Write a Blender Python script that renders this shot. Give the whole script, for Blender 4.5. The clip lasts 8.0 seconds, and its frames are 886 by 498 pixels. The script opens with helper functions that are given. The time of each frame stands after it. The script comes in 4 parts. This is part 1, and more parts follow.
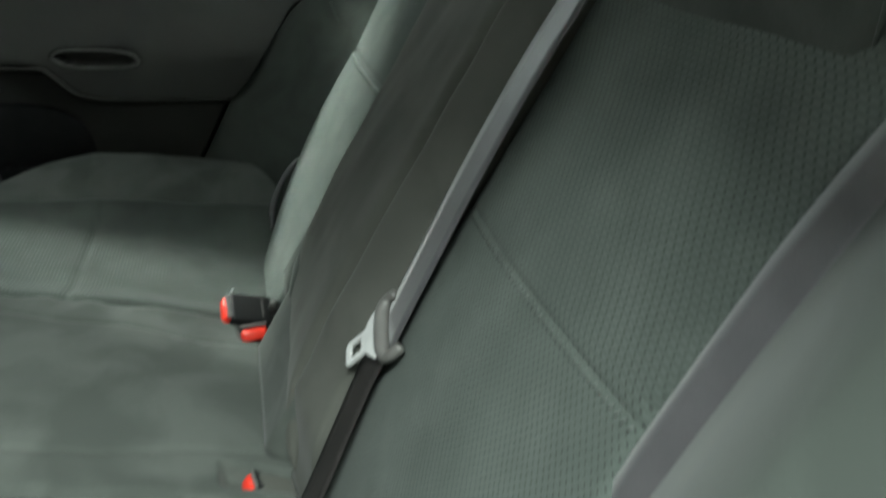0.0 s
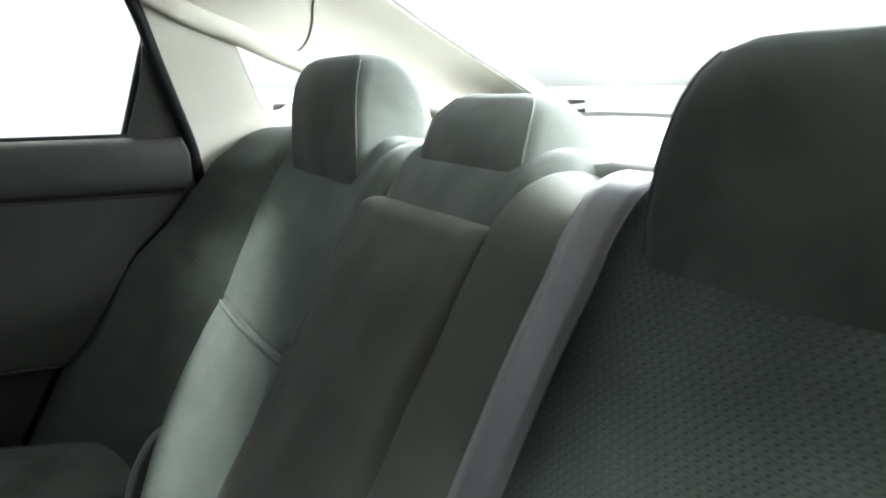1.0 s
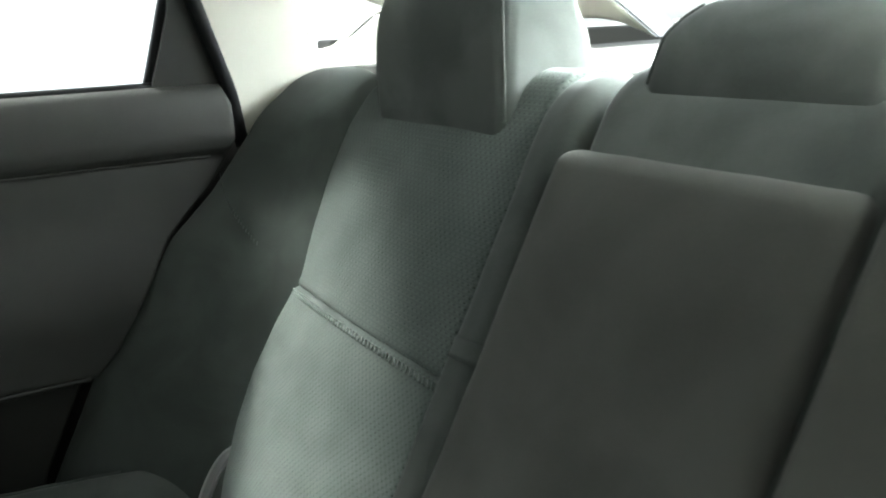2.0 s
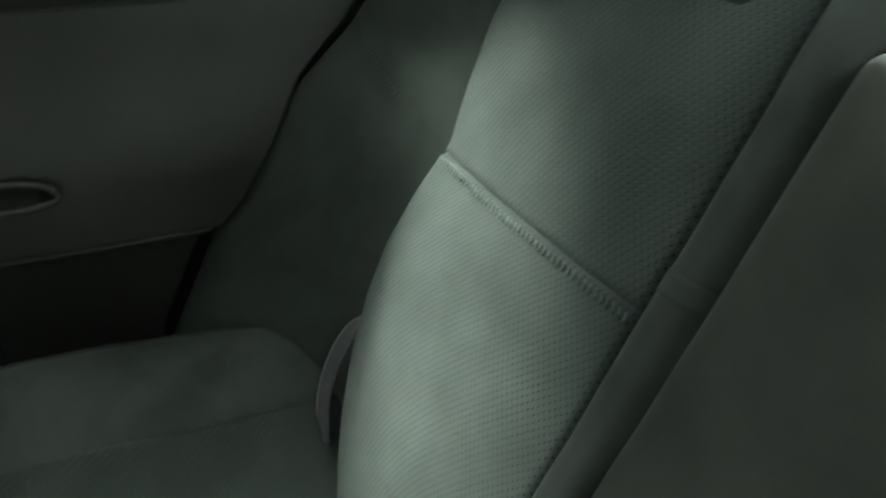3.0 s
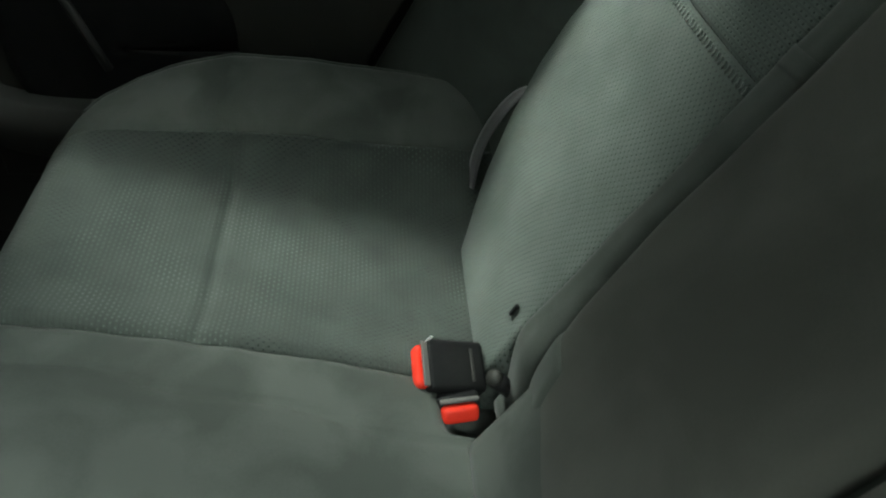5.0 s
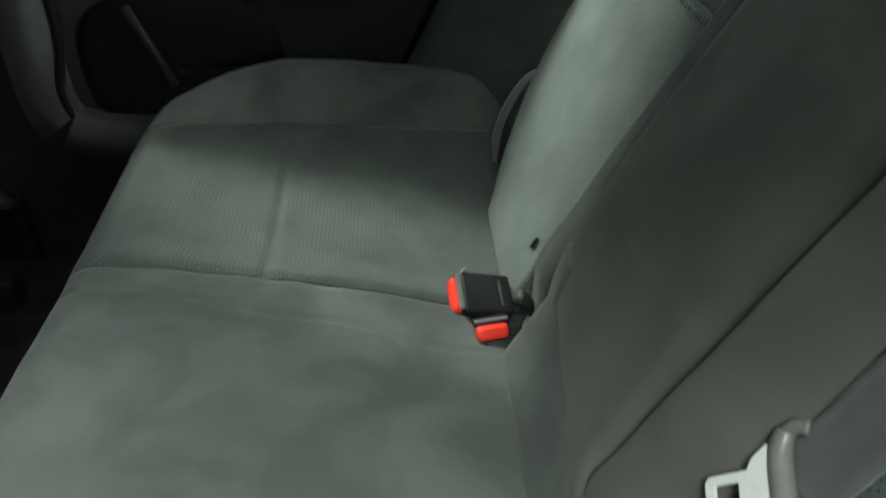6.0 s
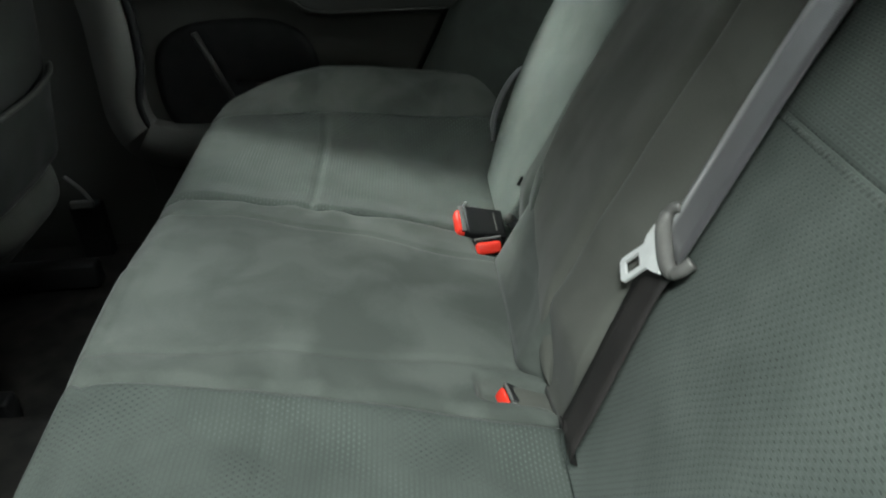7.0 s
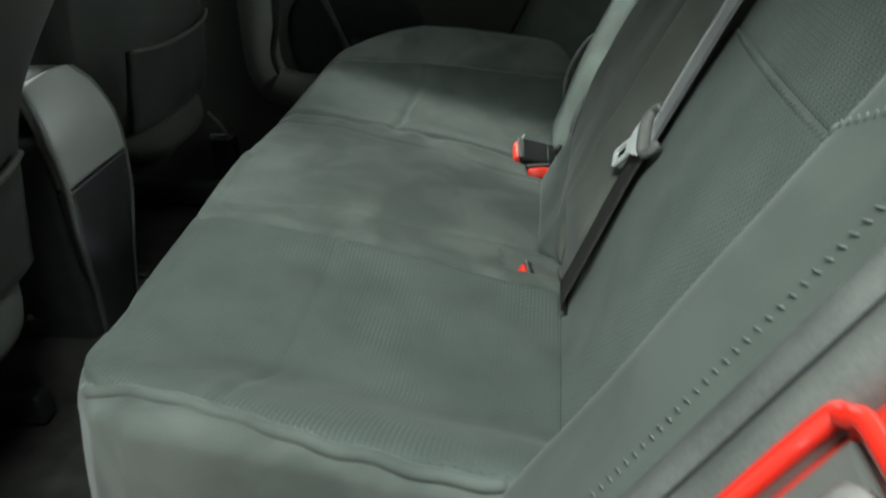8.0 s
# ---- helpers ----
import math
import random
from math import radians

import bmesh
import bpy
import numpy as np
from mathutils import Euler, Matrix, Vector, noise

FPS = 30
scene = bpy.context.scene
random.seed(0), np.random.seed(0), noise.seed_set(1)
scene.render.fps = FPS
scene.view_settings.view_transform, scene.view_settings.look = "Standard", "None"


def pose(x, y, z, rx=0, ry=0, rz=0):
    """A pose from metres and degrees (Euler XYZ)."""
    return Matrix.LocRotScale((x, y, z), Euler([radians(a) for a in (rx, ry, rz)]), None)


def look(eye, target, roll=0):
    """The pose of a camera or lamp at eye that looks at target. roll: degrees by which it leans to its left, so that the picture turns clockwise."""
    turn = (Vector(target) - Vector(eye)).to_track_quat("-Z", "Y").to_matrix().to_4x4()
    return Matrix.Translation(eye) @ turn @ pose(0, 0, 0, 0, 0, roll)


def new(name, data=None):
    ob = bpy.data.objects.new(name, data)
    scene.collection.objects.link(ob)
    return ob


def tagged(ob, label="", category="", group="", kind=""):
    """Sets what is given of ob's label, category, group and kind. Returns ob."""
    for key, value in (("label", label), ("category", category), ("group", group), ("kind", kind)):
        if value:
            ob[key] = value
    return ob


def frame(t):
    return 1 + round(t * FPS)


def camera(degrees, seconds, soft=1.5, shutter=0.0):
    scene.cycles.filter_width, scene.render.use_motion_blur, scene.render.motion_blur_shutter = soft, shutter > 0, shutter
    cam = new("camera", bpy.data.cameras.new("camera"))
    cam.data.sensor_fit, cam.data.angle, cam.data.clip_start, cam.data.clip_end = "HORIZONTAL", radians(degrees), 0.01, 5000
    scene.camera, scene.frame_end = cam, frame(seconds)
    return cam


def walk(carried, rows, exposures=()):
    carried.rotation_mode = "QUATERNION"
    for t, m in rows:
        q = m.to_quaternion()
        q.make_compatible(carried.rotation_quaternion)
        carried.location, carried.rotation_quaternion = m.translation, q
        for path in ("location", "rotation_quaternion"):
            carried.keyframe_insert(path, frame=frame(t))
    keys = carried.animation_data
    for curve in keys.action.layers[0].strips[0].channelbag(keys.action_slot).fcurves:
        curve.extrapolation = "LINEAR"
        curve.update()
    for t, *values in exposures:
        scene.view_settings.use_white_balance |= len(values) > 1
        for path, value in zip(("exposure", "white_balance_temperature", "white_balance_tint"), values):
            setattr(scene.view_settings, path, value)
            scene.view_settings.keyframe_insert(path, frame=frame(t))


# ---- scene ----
cam = camera(59.6, 8.0, soft=2.0, shutter=0.3)
PATH = [
    (0, (-0.041, -0.745, 0.884), (0.429, 1.006, 0.039), 2.1),
    (0.2, (-0.042, -0.709, 0.902), (0.54, 1.06, 0.173), 2.0),
    (0.4, (-0.056, -0.681, 0.923), (0.632, 1.07, 0.245), 0.0),
    (0.6, (-0.065, -0.644, 0.931), (0.66, 1.124, 0.343), -0.9),
    (1, (-0.084, -0.546, 0.925), (0.845, 1.178, 0.516), -0.5),
    (1.2, (-0.092, -0.489, 0.917), (0.834, 1.229, 0.478), -0.8),
    (2.3, (-0.154, -0.201, 0.907), (0.856, 1.422, 0.321), -2.8),
    (2.5, (-0.156, -0.167, 0.912), (0.84, 1.444, 0.271), -2.3),
    (2.7, (-0.165, -0.149, 0.925), (0.768, 1.432, 0.131), -2.5),
    (3, (-0.151, -0.12, 0.928), (0.574, 1.462, -0.058), -0.0),
    (3.5, (-0.175, -0.124, 0.939), (0.24, 1.456, -0.215), 4.9),
    (4, (-0.173, -0.159, 0.929), (0.058, 1.391, -0.314), 6.7),
    (4.5, (-0.145, -0.196, 0.901), (0.094, 1.291, -0.415), 7.8),
    (5.8, (-0.125, -0.383, 0.892), (-0.045, 1.2, -0.328), -1.3),
    (6, (-0.133, -0.417, 0.882), (-0.042, 1.185, -0.312), -0.7),
    (6.5, (-0.138, -0.551, 0.863), (-0.096, 1.071, -0.307), -1.3),
    (6.7, (-0.126, -0.59, 0.876), (-0.124, 1.055, -0.262), -3.1),
    (6.8, (-0.124, -0.617, 0.872), (-0.103, 1.048, -0.236), -3.1),
    (7, (-0.129, -0.699, 0.857), (-0.091, 1.02, -0.164), -3.3),
    (7.5, (-0.075, -0.814, 0.842), (-0.159, 0.949, -0.097), -3.6),
    (7.7, (-0.067, -0.875, 0.837), (-0.219, 0.895, -0.083), -1.7),
    (8, (-0.037, -0.935, 0.83), (-0.301, 0.787, -0.152), -2.9),
]
walk(cam, [(t, look(eye, target, roll)) for t, eye, target, roll in PATH],
     exposures=[(0.0, 2.18, 6130, -6), (0.5, 2.74, 6110, -2), (1.2, 2.27, 6110, 2), (2.3, 2.82, 6110, -2), (3.0, 2.27, 6090, -8), (3.5, 2.06, 6080, -11), (4.5, 1.97, 6180, -10),
                (5.8, 2.08, 6180, -7), (6.5, 2.32, 6130, -4), (7.0, 2.25, 6110, -2), (8.0, 2.05, 6080, -7)])

# ---- world and sun ----
TO_SUN = Vector((-0.50, 0.62, 1.0)).normalized()
world = bpy.data.worlds.new("overcast_sky")
scene.world = world
world.use_nodes = True
wn, wl = world.node_tree.nodes, world.node_tree.links
sky = wn.new("ShaderNodeTexSky")
sky.sky_type = "NISHITA"
sky.sun_disc = False
sky.sun_elevation = math.asin(TO_SUN.z)
sky.sun_rotation = math.atan2(TO_SUN.x, TO_SUN.y)
sky.air_density, sky.dust_density, sky.ozone_density = 1.0, 2.0, 1.0
pale = wn.new("ShaderNodeHueSaturation")
pale.inputs["Saturation"].default_value = 0.25
wl.new(sky.outputs[0], pale.inputs["Color"])
even = wn.new("ShaderNodeGamma")      # thin cloud: a more even sky from zenith to horizon
even.inputs["Gamma"].default_value = 0.5
wl.new(pale.outputs[0], even.inputs["Color"])
wl.new(even.outputs[0], wn["Background"].inputs["Color"])
wn["Background"].inputs["Strength"].default_value = 0.13

sun_data = bpy.data.lights.new("sun", "SUN")
sun_data.energy, sun_data.angle, sun_data.color = 0.88, radians(9), (1.0, 0.97, 0.92)
sun = new("sun", sun_data)
sun.matrix_world = look(TO_SUN * 20, (0, 0, 0))

# added area lamp outside, above the open doorway, standing in for daylight from there
door_data = bpy.data.lights.new("doorway_fill_lamp", "AREA")
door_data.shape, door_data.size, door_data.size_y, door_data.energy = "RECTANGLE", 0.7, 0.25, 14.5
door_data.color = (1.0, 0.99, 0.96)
doorway = new("doorway_fill_lamp", door_data)
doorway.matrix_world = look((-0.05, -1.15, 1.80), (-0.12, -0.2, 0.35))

# added area lamp over the sloping rear window, boosting the daylight through it
rear_data = bpy.data.lights.new("rear_window_fill_lamp", "AREA")
rear_data.shape, rear_data.size, rear_data.size_y, rear_data.energy = "RECTANGLE", 0.85, 0.30, 6.5
rear_fill = new("rear_window_fill_lamp", rear_data)
rear_fill.matrix_world = look((0.64, 0.02, 1.00), (0.41, 0.02, 0.65))
rear_data.spread = radians(110)


# ---- materials ----
def material(name, colour, rough=0.8, metal=0.0, spec=0.5, sheen=0.0):
    m = bpy.data.materials.new(name)
    m.use_nodes = True
    b = m.node_tree.nodes["Principled BSDF"]
    b.inputs["Base Color"].default_value = (*colour, 1)
    b.inputs["Roughness"].default_value = rough
    b.inputs["Metallic"].default_value = metal
    b.inputs["Specular IOR Level"].default_value = spec
    b.inputs["Sheen Weight"].default_value = sheen
    b.inputs["Sheen Roughness"].default_value = 0.45
    return m


def node(m, kind, **values):
    n = m.node_tree.nodes.new(kind)
    for key, value in values.items():
        n.inputs[key.replace("_", " ")].default_value = value
    return n


def link(m, a, b):
    m.node_tree.links.new(a, b)


def mottle(m, dark, light, coarse, fine, bump, depth, spread=(0.35, 0.65), source="Object", swirl=0.0, grain=0.35):
    """Base colour from two scales of noise, and a fine bump."""
    b = m.node_tree.nodes["Principled BSDF"]
    co = node(m, "ShaderNodeTexCoord").outputs[source]
    n1 = node(m, "ShaderNodeTexNoise", Scale=coarse, Detail=3.0, Distortion=swirl)
    n2 = node(m, "ShaderNodeTexNoise", Scale=fine, Detail=2.0)
    link(m, co, n1.inputs["Vector"])
    link(m, co, n2.inputs["Vector"])
    mix = m.node_tree.nodes.new("ShaderNodeMath")
    mix.operation = "MULTIPLY_ADD"
    mix.inputs[1].default_value = 1 - grain
    half = m.node_tree.nodes.new("ShaderNodeMath")
    half.operation = "MULTIPLY"
    half.inputs[1].default_value = grain
    link(m, n2.outputs["Fac"], half.inputs[0])
    link(m, n1.outputs["Fac"], mix.inputs[0])
    link(m, half.outputs[0], mix.inputs[2])
    ramp = m.node_tree.nodes.new("ShaderNodeValToRGB")
    ramp.color_ramp.elements[0].position, ramp.color_ramp.elements[1].position = spread
    ramp.color_ramp.elements[0].color = (*dark, 1)
    ramp.color_ramp.elements[1].color = (*light, 1)
    link(m, mix.outputs[0], ramp.inputs[0])
    link(m, ramp.outputs[0], b.inputs["Base Color"])
    bn = node(m, "ShaderNodeBump", Strength=bump, Distance=depth)
    link(m, n2.outputs["Fac"], bn.inputs["Height"])
    link(m, bn.outputs[0], b.inputs["Normal"])
    return ramp, bn


def woven(name, dark, light, pitch_u, pitch_v, hole=0.0011, worn=False, rib=0.0, seen=0.65):
    """Knitted upholstery: staggered rows of small dimples laid out in metres on the UV map."""
    m = material(name, light, 0.95, 0.0, 0.15, 0.06)
    b = m.node_tree.nodes["Principled BSDF"]
    ramp, bn = mottle(m, dark, light, 14.0, 900.0, 0.25, 0.0006)
    uv = node(m, "ShaderNodeUVMap")
    sep = node(m, "ShaderNodeSeparateXYZ")
    link(m, uv.outputs[0], sep.inputs[0])

    def calc(op, a, c):
        k = m.node_tree.nodes.new("ShaderNodeMath")
        k.operation = op
        for i, value in enumerate((a, c)):
            if value is None:
                continue
            if isinstance(value, (int, float)):
                k.inputs[i].default_value = value
            else:
                link(m, value, k.inputs[i])
        return k.outputs[0]

    v = calc("DIVIDE", sep.outputs["Y"], pitch_v)
    row = calc("FLOOR", v, None)
    shift = calc("MULTIPLY", calc("MODULO", row, 2.0), 0.5)
    u = calc("ADD", calc("DIVIDE", sep.outputs["X"], pitch_u), shift)
    fu = calc("SUBTRACT", calc("FRACT", u, None), 0.5)
    fv = calc("SUBTRACT", calc("FRACT", v, None), 0.5)
    fu, fv = calc("MULTIPLY", fu, pitch_u), calc("MULTIPLY", fv, pitch_v)
    d = calc("SQRT", calc("ADD", calc("MULTIPLY", fu, fu), calc("MULTIPLY", fv, fv)), None)
    rng = node(m, "ShaderNodeMapRange")
    rng.inputs["From Min"].default_value = hole * 0.6
    rng.inputs["From Max"].default_value = hole * 1.35
    link(m, d, rng.inputs["Value"])
    mixc = m.node_tree.nodes.new("ShaderNodeMixRGB")
    mixc.blend_type = "MULTIPLY"
    patch = node(m, "ShaderNodeTexNoise", Scale=18.0, Detail=2.0)
    link(m, node(m, "ShaderNodeTexCoord").outputs["Object"], patch.inputs["Vector"])
    keep = node(m, "ShaderNodeMapRange")
    keep.inputs["From Min"].default_value, keep.inputs["From Max"].default_value = 0.35, 0.62
    keep.inputs["To Min"].default_value, keep.inputs["To Max"].default_value = seen, 1.0
    link(m, patch.outputs["Fac"], keep.inputs["Value"])
    link(m, keep.outputs[0], mixc.inputs[0])
    tone = m.node_tree.nodes.new("ShaderNodeValToRGB")
    tone.color_ramp.elements[0].color = (0.25, 0.25, 0.26, 1)
    link(m, rng.outputs[0], tone.inputs[0])
    knots = tone.outputs[0]
    if worn:
        area = node(m, "ShaderNodeTexNoise", Scale=6.5, Detail=2.0)
        link(m, node(m, "ShaderNodeTexCoord").outputs["Object"], area.inputs["Vector"])
        pick = node(m, "ShaderNodeMapRange")
        pick.inputs["From Min"].default_value, pick.inputs["From Max"].default_value = 0.48, 0.58
        link(m, area.outputs["Fac"], pick.inputs["Value"])
        pale = m.node_tree.nodes.new("ShaderNodeValToRGB")
        pale.color_ramp.elements[0].color = (1.75, 1.8, 1.75, 1)
        link(m, rng.outputs[0], pale.inputs[0])
        blend = m.node_tree.nodes.new("ShaderNodeMixRGB")
        link(m, pick.outputs[0], blend.inputs[0])
        link(m, tone.outputs[0], blend.inputs[1])
        link(m, pale.outputs[0], blend.inputs[2])
        knots = blend.outputs[0]
    # sunken lines between the knitted rows
    row_gap = node(m, "ShaderNodeMapRange")
    row_gap.inputs["From Min"].default_value, row_gap.inputs["From Max"].default_value = pitch_v * 0.25, pitch_v * 0.5
    row_gap.inputs["To Min"].default_value, row_gap.inputs["To Max"].default_value = 1.0, 1.0 - rib
    link(m, calc("ABSOLUTE", fv, None), row_gap.inputs["Value"])
    ribbed = m.node_tree.nodes.new("ShaderNodeMixRGB")
    ribbed.blend_type, ribbed.inputs[0].default_value = "MULTIPLY", 1.0
    link(m, ramp.outputs[0], ribbed.inputs[1])
    link(m, row_gap.outputs[0], ribbed.inputs[2])
    link(m, ribbed.outputs[0], mixc.inputs[1])
    link(m, knots, mixc.inputs[2])
    link(m, mixc.outputs[0], b.inputs["Base Color"])
    b2 = node(m, "ShaderNodeBump", Strength=0.45, Distance=0.0010)
    link(m, rng.outputs[0], b2.inputs["Height"])
    link(m, bn.outputs[0], b2.inputs["Normal"])
    link(m, b2.outputs[0], b.inputs["Normal"])
    return m


KNIT = woven("perforated_knit", (0.070, 0.082, 0.074), (0.100, 0.114, 0.104), 0.0064, 0.0047, 0.00092, False, 0.26)
# darker base than the seat-back knit; dimples turn pale in random patches
SEAT_KNIT = woven("darker_worn_knit", (0.044, 0.051, 0.046), (0.065, 0.074, 0.067), 0.0062, 0.0044, 0.00085, True, 0.12, 0.12)
KNIT_FINE = woven("fine_knit", (0.070, 0.082, 0.074), (0.100, 0.114, 0.104), 0.0061, 0.0040, 0.00082, False, 0.15, 0.8)
SUEDE = material("suede_cloth", (0.06, 0.064, 0.06), 0.95, 0.0, 0.15, 0.1)
mottle(SUEDE, (0.052, 0.058, 0.052), (0.078, 0.085, 0.077), 11.0, 420.0, 0.10, 0.0005, (0.41, 0.60), swirl=0.5, grain=0.10)
# copy of the suede, tone shifted for the light on armrest and near roll
SUEDE_RELIT = material("relit_suede_cloth", (0.072, 0.072, 0.064), 0.95, 0.0, 0.15, 0.08)
mottle(SUEDE_RELIT, (0.062, 0.063, 0.0555), (0.086, 0.087, 0.077), 8.0, 500.0, 0.08, 0.0005, (0.40, 0.62), swirl=0.4, grain=0.10)
SIDE_CLOTH = material("dark_side_cloth", (0.05, 0.052, 0.047), 0.95, 0.0, 0.15, 0.1)
mottle(SIDE_CLOTH, (0.040, 0.046, 0.0405), (0.057, 0.065, 0.058), 10.0, 450.0, 0.10, 0.0005, (0.40, 0.62), swirl=0.5, grain=0.10)
# near-black base: the shade around the front seats is put into the colour
FRONT_CLOTH_SHADED = material("shaded_front_seat_cloth", (0.025, 0.026, 0.024), 0.95, 0.0, 0.10, 0.02)
mottle(FRONT_CLOTH_SHADED, (0.009, 0.0094, 0.0082), (0.014, 0.0145, 0.013), 9.0, 500.0, 0.1, 0.0005)
# paler front cloth, darkened for shade in the same way
FRONT_PALE_SHADED = material("shaded_pale_front_cloth", (0.04, 0.042, 0.038), 0.95, 0.0, 0.10, 0.02)
mottle(FRONT_PALE_SHADED, (0.018, 0.0185, 0.016), (0.030, 0.031, 0.027), 12.0, 500.0, 0.1, 0.0005)
THREAD = material("grey_thread", (0.22, 0.24, 0.22), 0.7)
mottle(THREAD, (0.13, 0.147, 0.135), (0.20, 0.22, 0.205), 200.0, 2000.0, 0.2, 0.0003)
THREAD_DIM = material("dark_thread", (0.09, 0.10, 0.09), 0.8)
mottle(THREAD_DIM, (0.075, 0.085, 0.078), (0.11, 0.12, 0.112), 200.0, 2000.0, 0.2, 0.0003)
TRIM = material("charcoal_trim", (0.035, 0.036, 0.034), 0.6, 0.0, 0.35)
mottle(TRIM, (0.026, 0.026, 0.024), (0.036, 0.036, 0.032), 6.0, 1100.0, 0.35, 0.0004)
TRIM_LIGHT = material("grey_trim", (0.10, 0.10, 0.095), 0.55, 0.0, 0.4)
mottle(TRIM_LIGHT, (0.065, 0.065, 0.060), (0.09, 0.09, 0.083), 6.0, 1100.0, 0.3, 0.0004)
BLACK = material("black_plastic", (0.012, 0.012, 0.013), 0.5, 0.0, 0.2)
mottle(BLACK, (0.008, 0.008, 0.009), (0.014, 0.014, 0.014), 30.0, 1500.0, 0.15, 0.0003)
RUBBER = material("grey_rubber_seal", (0.06, 0.06, 0.058), 0.45, 0.0, 0.5)
mottle(RUBBER, (0.045, 0.045, 0.043), (0.085, 0.085, 0.08), 20.0, 500.0, 0.15, 0.0004)
RED_PLASTIC = material("red_button", (0.75, 0.035, 0.02), 0.16, 0.0, 0.6)
mottle(RED_PLASTIC, (0.66, 0.028, 0.016), (0.80, 0.045, 0.026), 40.0, 900.0, 0.05, 0.0002)
CHROME = material("polished_steel", (0.75, 0.75, 0.75), 0.30, 0.35)
mottle(CHROME, (0.74, 0.74, 0.74), (0.86, 0.86, 0.86), 60.0, 900.0, 0.05, 0.0002)
LOOP = material("grey_plastic_loop", (0.20, 0.19, 0.18), 0.38, 0.0, 0.5)
mottle(LOOP, (0.10, 0.097, 0.092), (0.14, 0.135, 0.128), 40.0, 900.0, 0.1, 0.0002)
BEIGE = material("pale_beige_trim", (0.62, 0.60, 0.53), 0.7, 0.0, 0.3)
mottle(BEIGE, (0.68, 0.66, 0.58), (0.76, 0.74, 0.66), 5.0, 1200.0, 0.3, 0.0004)
LINER = material("headliner_cloth", (0.60, 0.59, 0.54), 0.95, 0.0, 0.1)
mottle(LINER, (0.68, 0.67, 0.61), (0.75, 0.74, 0.68), 8.0, 1500.0, 0.3, 0.0005)
CARPET = material("black_carpet", (0.018, 0.017, 0.016), 1.0, 0.0, 0.1)
mottle(CARPET, (0.010, 0.010, 0.010), (0.026, 0.024, 0.022), 25.0, 900.0, 0.8, 0.003)
PAINT = material("red_car_paint", (0.62, 0.018, 0.010), 0.25, 0.0, 0.5)
PAINT.node_tree.nodes["Principled BSDF"].inputs["Coat Weight"].default_value = 1.0
PAINT.node_tree.nodes["Principled BSDF"].inputs["Coat Roughness"].default_value = 0.06
mottle(PAINT, (0.50, 0.014, 0.008), (0.57, 0.019, 0.011), 12.0, 1500.0, 0.02, 0.0002)
CONCRETE = material("concrete", (0.27, 0.27, 0.26), 0.95)
mottle(CONCRETE, (0.60, 0.60, 0.58), (0.70, 0.70, 0.68), 3.0, 90.0, 0.5, 0.004)
BAFFLE = material("baffle_dark", (0.16, 0.16, 0.15), 0.95)
mottle(BAFFLE, (0.10, 0.10, 0.095), (0.15, 0.15, 0.14), 2.0, 60.0, 0.5, 0.004)
GLASS = material("window_glass", (1, 1, 1), 0.0)
GLASS.node_tree.nodes["Principled BSDF"].inputs["Transmission Weight"].default_value = 1.0
GLASS.node_tree.nodes["Principled BSDF"].inputs["IOR"].default_value = 1.1


def webbing_material():
    m = material("woven_belt_webbing", (0.11, 0.105, 0.11), 0.40, 0.0, 0.7, 0.3)
    ramp, bn = mottle(m, (0.055, 0.053, 0.057), (0.080, 0.076, 0.081), 30.0, 900.0, 0.2, 0.0004)
    uv = node(m, "ShaderNodeUVMap")
    wave = node(m, "ShaderNodeTexWave", Scale=180.0, Distortion=0.4)
    link(m, uv.outputs[0], wave.inputs["Vector"])
    b2 = node(m, "ShaderNodeBump", Strength=0.15, Distance=0.0006)
    link(m, wave.outputs["Fac"], b2.inputs["Height"])
    link(m, bn.outputs[0], b2.inputs["Normal"])
    link(m, b2.outputs[0], m.node_tree.nodes["Principled BSDF"].inputs["Normal"])
    return m


WEBBING = webbing_material()
STRAP = material("dark_brown_strap", (0.035, 0.032, 0.031), 0.6, 0.0, 0.4)
mottle(STRAP, (0.014, 0.0125, 0.012), (0.024, 0.021, 0.020), 30.0, 900.0, 0.3, 0.0005)


# ---- mesh helpers ----
C = 0.02          # the car's middle line in y


def lerp(x, xs, ys):
    return float(np.interp(x, xs, ys))


def smooth(x, a, b):
    k = min(max((x - a) / (b - a), 0.0), 1.0)
    return k * k * (3 - 2 * k)


def spline(points, n):
    """n points along a Catmull-Rom curve through the given ones."""
    p = [Vector(q) for q in points]
    p = [p[0] * 2 - p[1], *p, p[-1] * 2 - p[-2]]
    out = []
    spans = len(p) - 3
    for k in range(n):
        u = k / (n - 1) * spans
        i = min(int(u), spans - 1)
        f = u - i
        a, b, c, d = p[i:i + 4]
        out.append(0.5 * (2 * b + (c - a) * f + (2 * a - 5 * b + 4 * c - d) * f * f + (3 * b - a - 3 * c + d) * f ** 3))
    return out


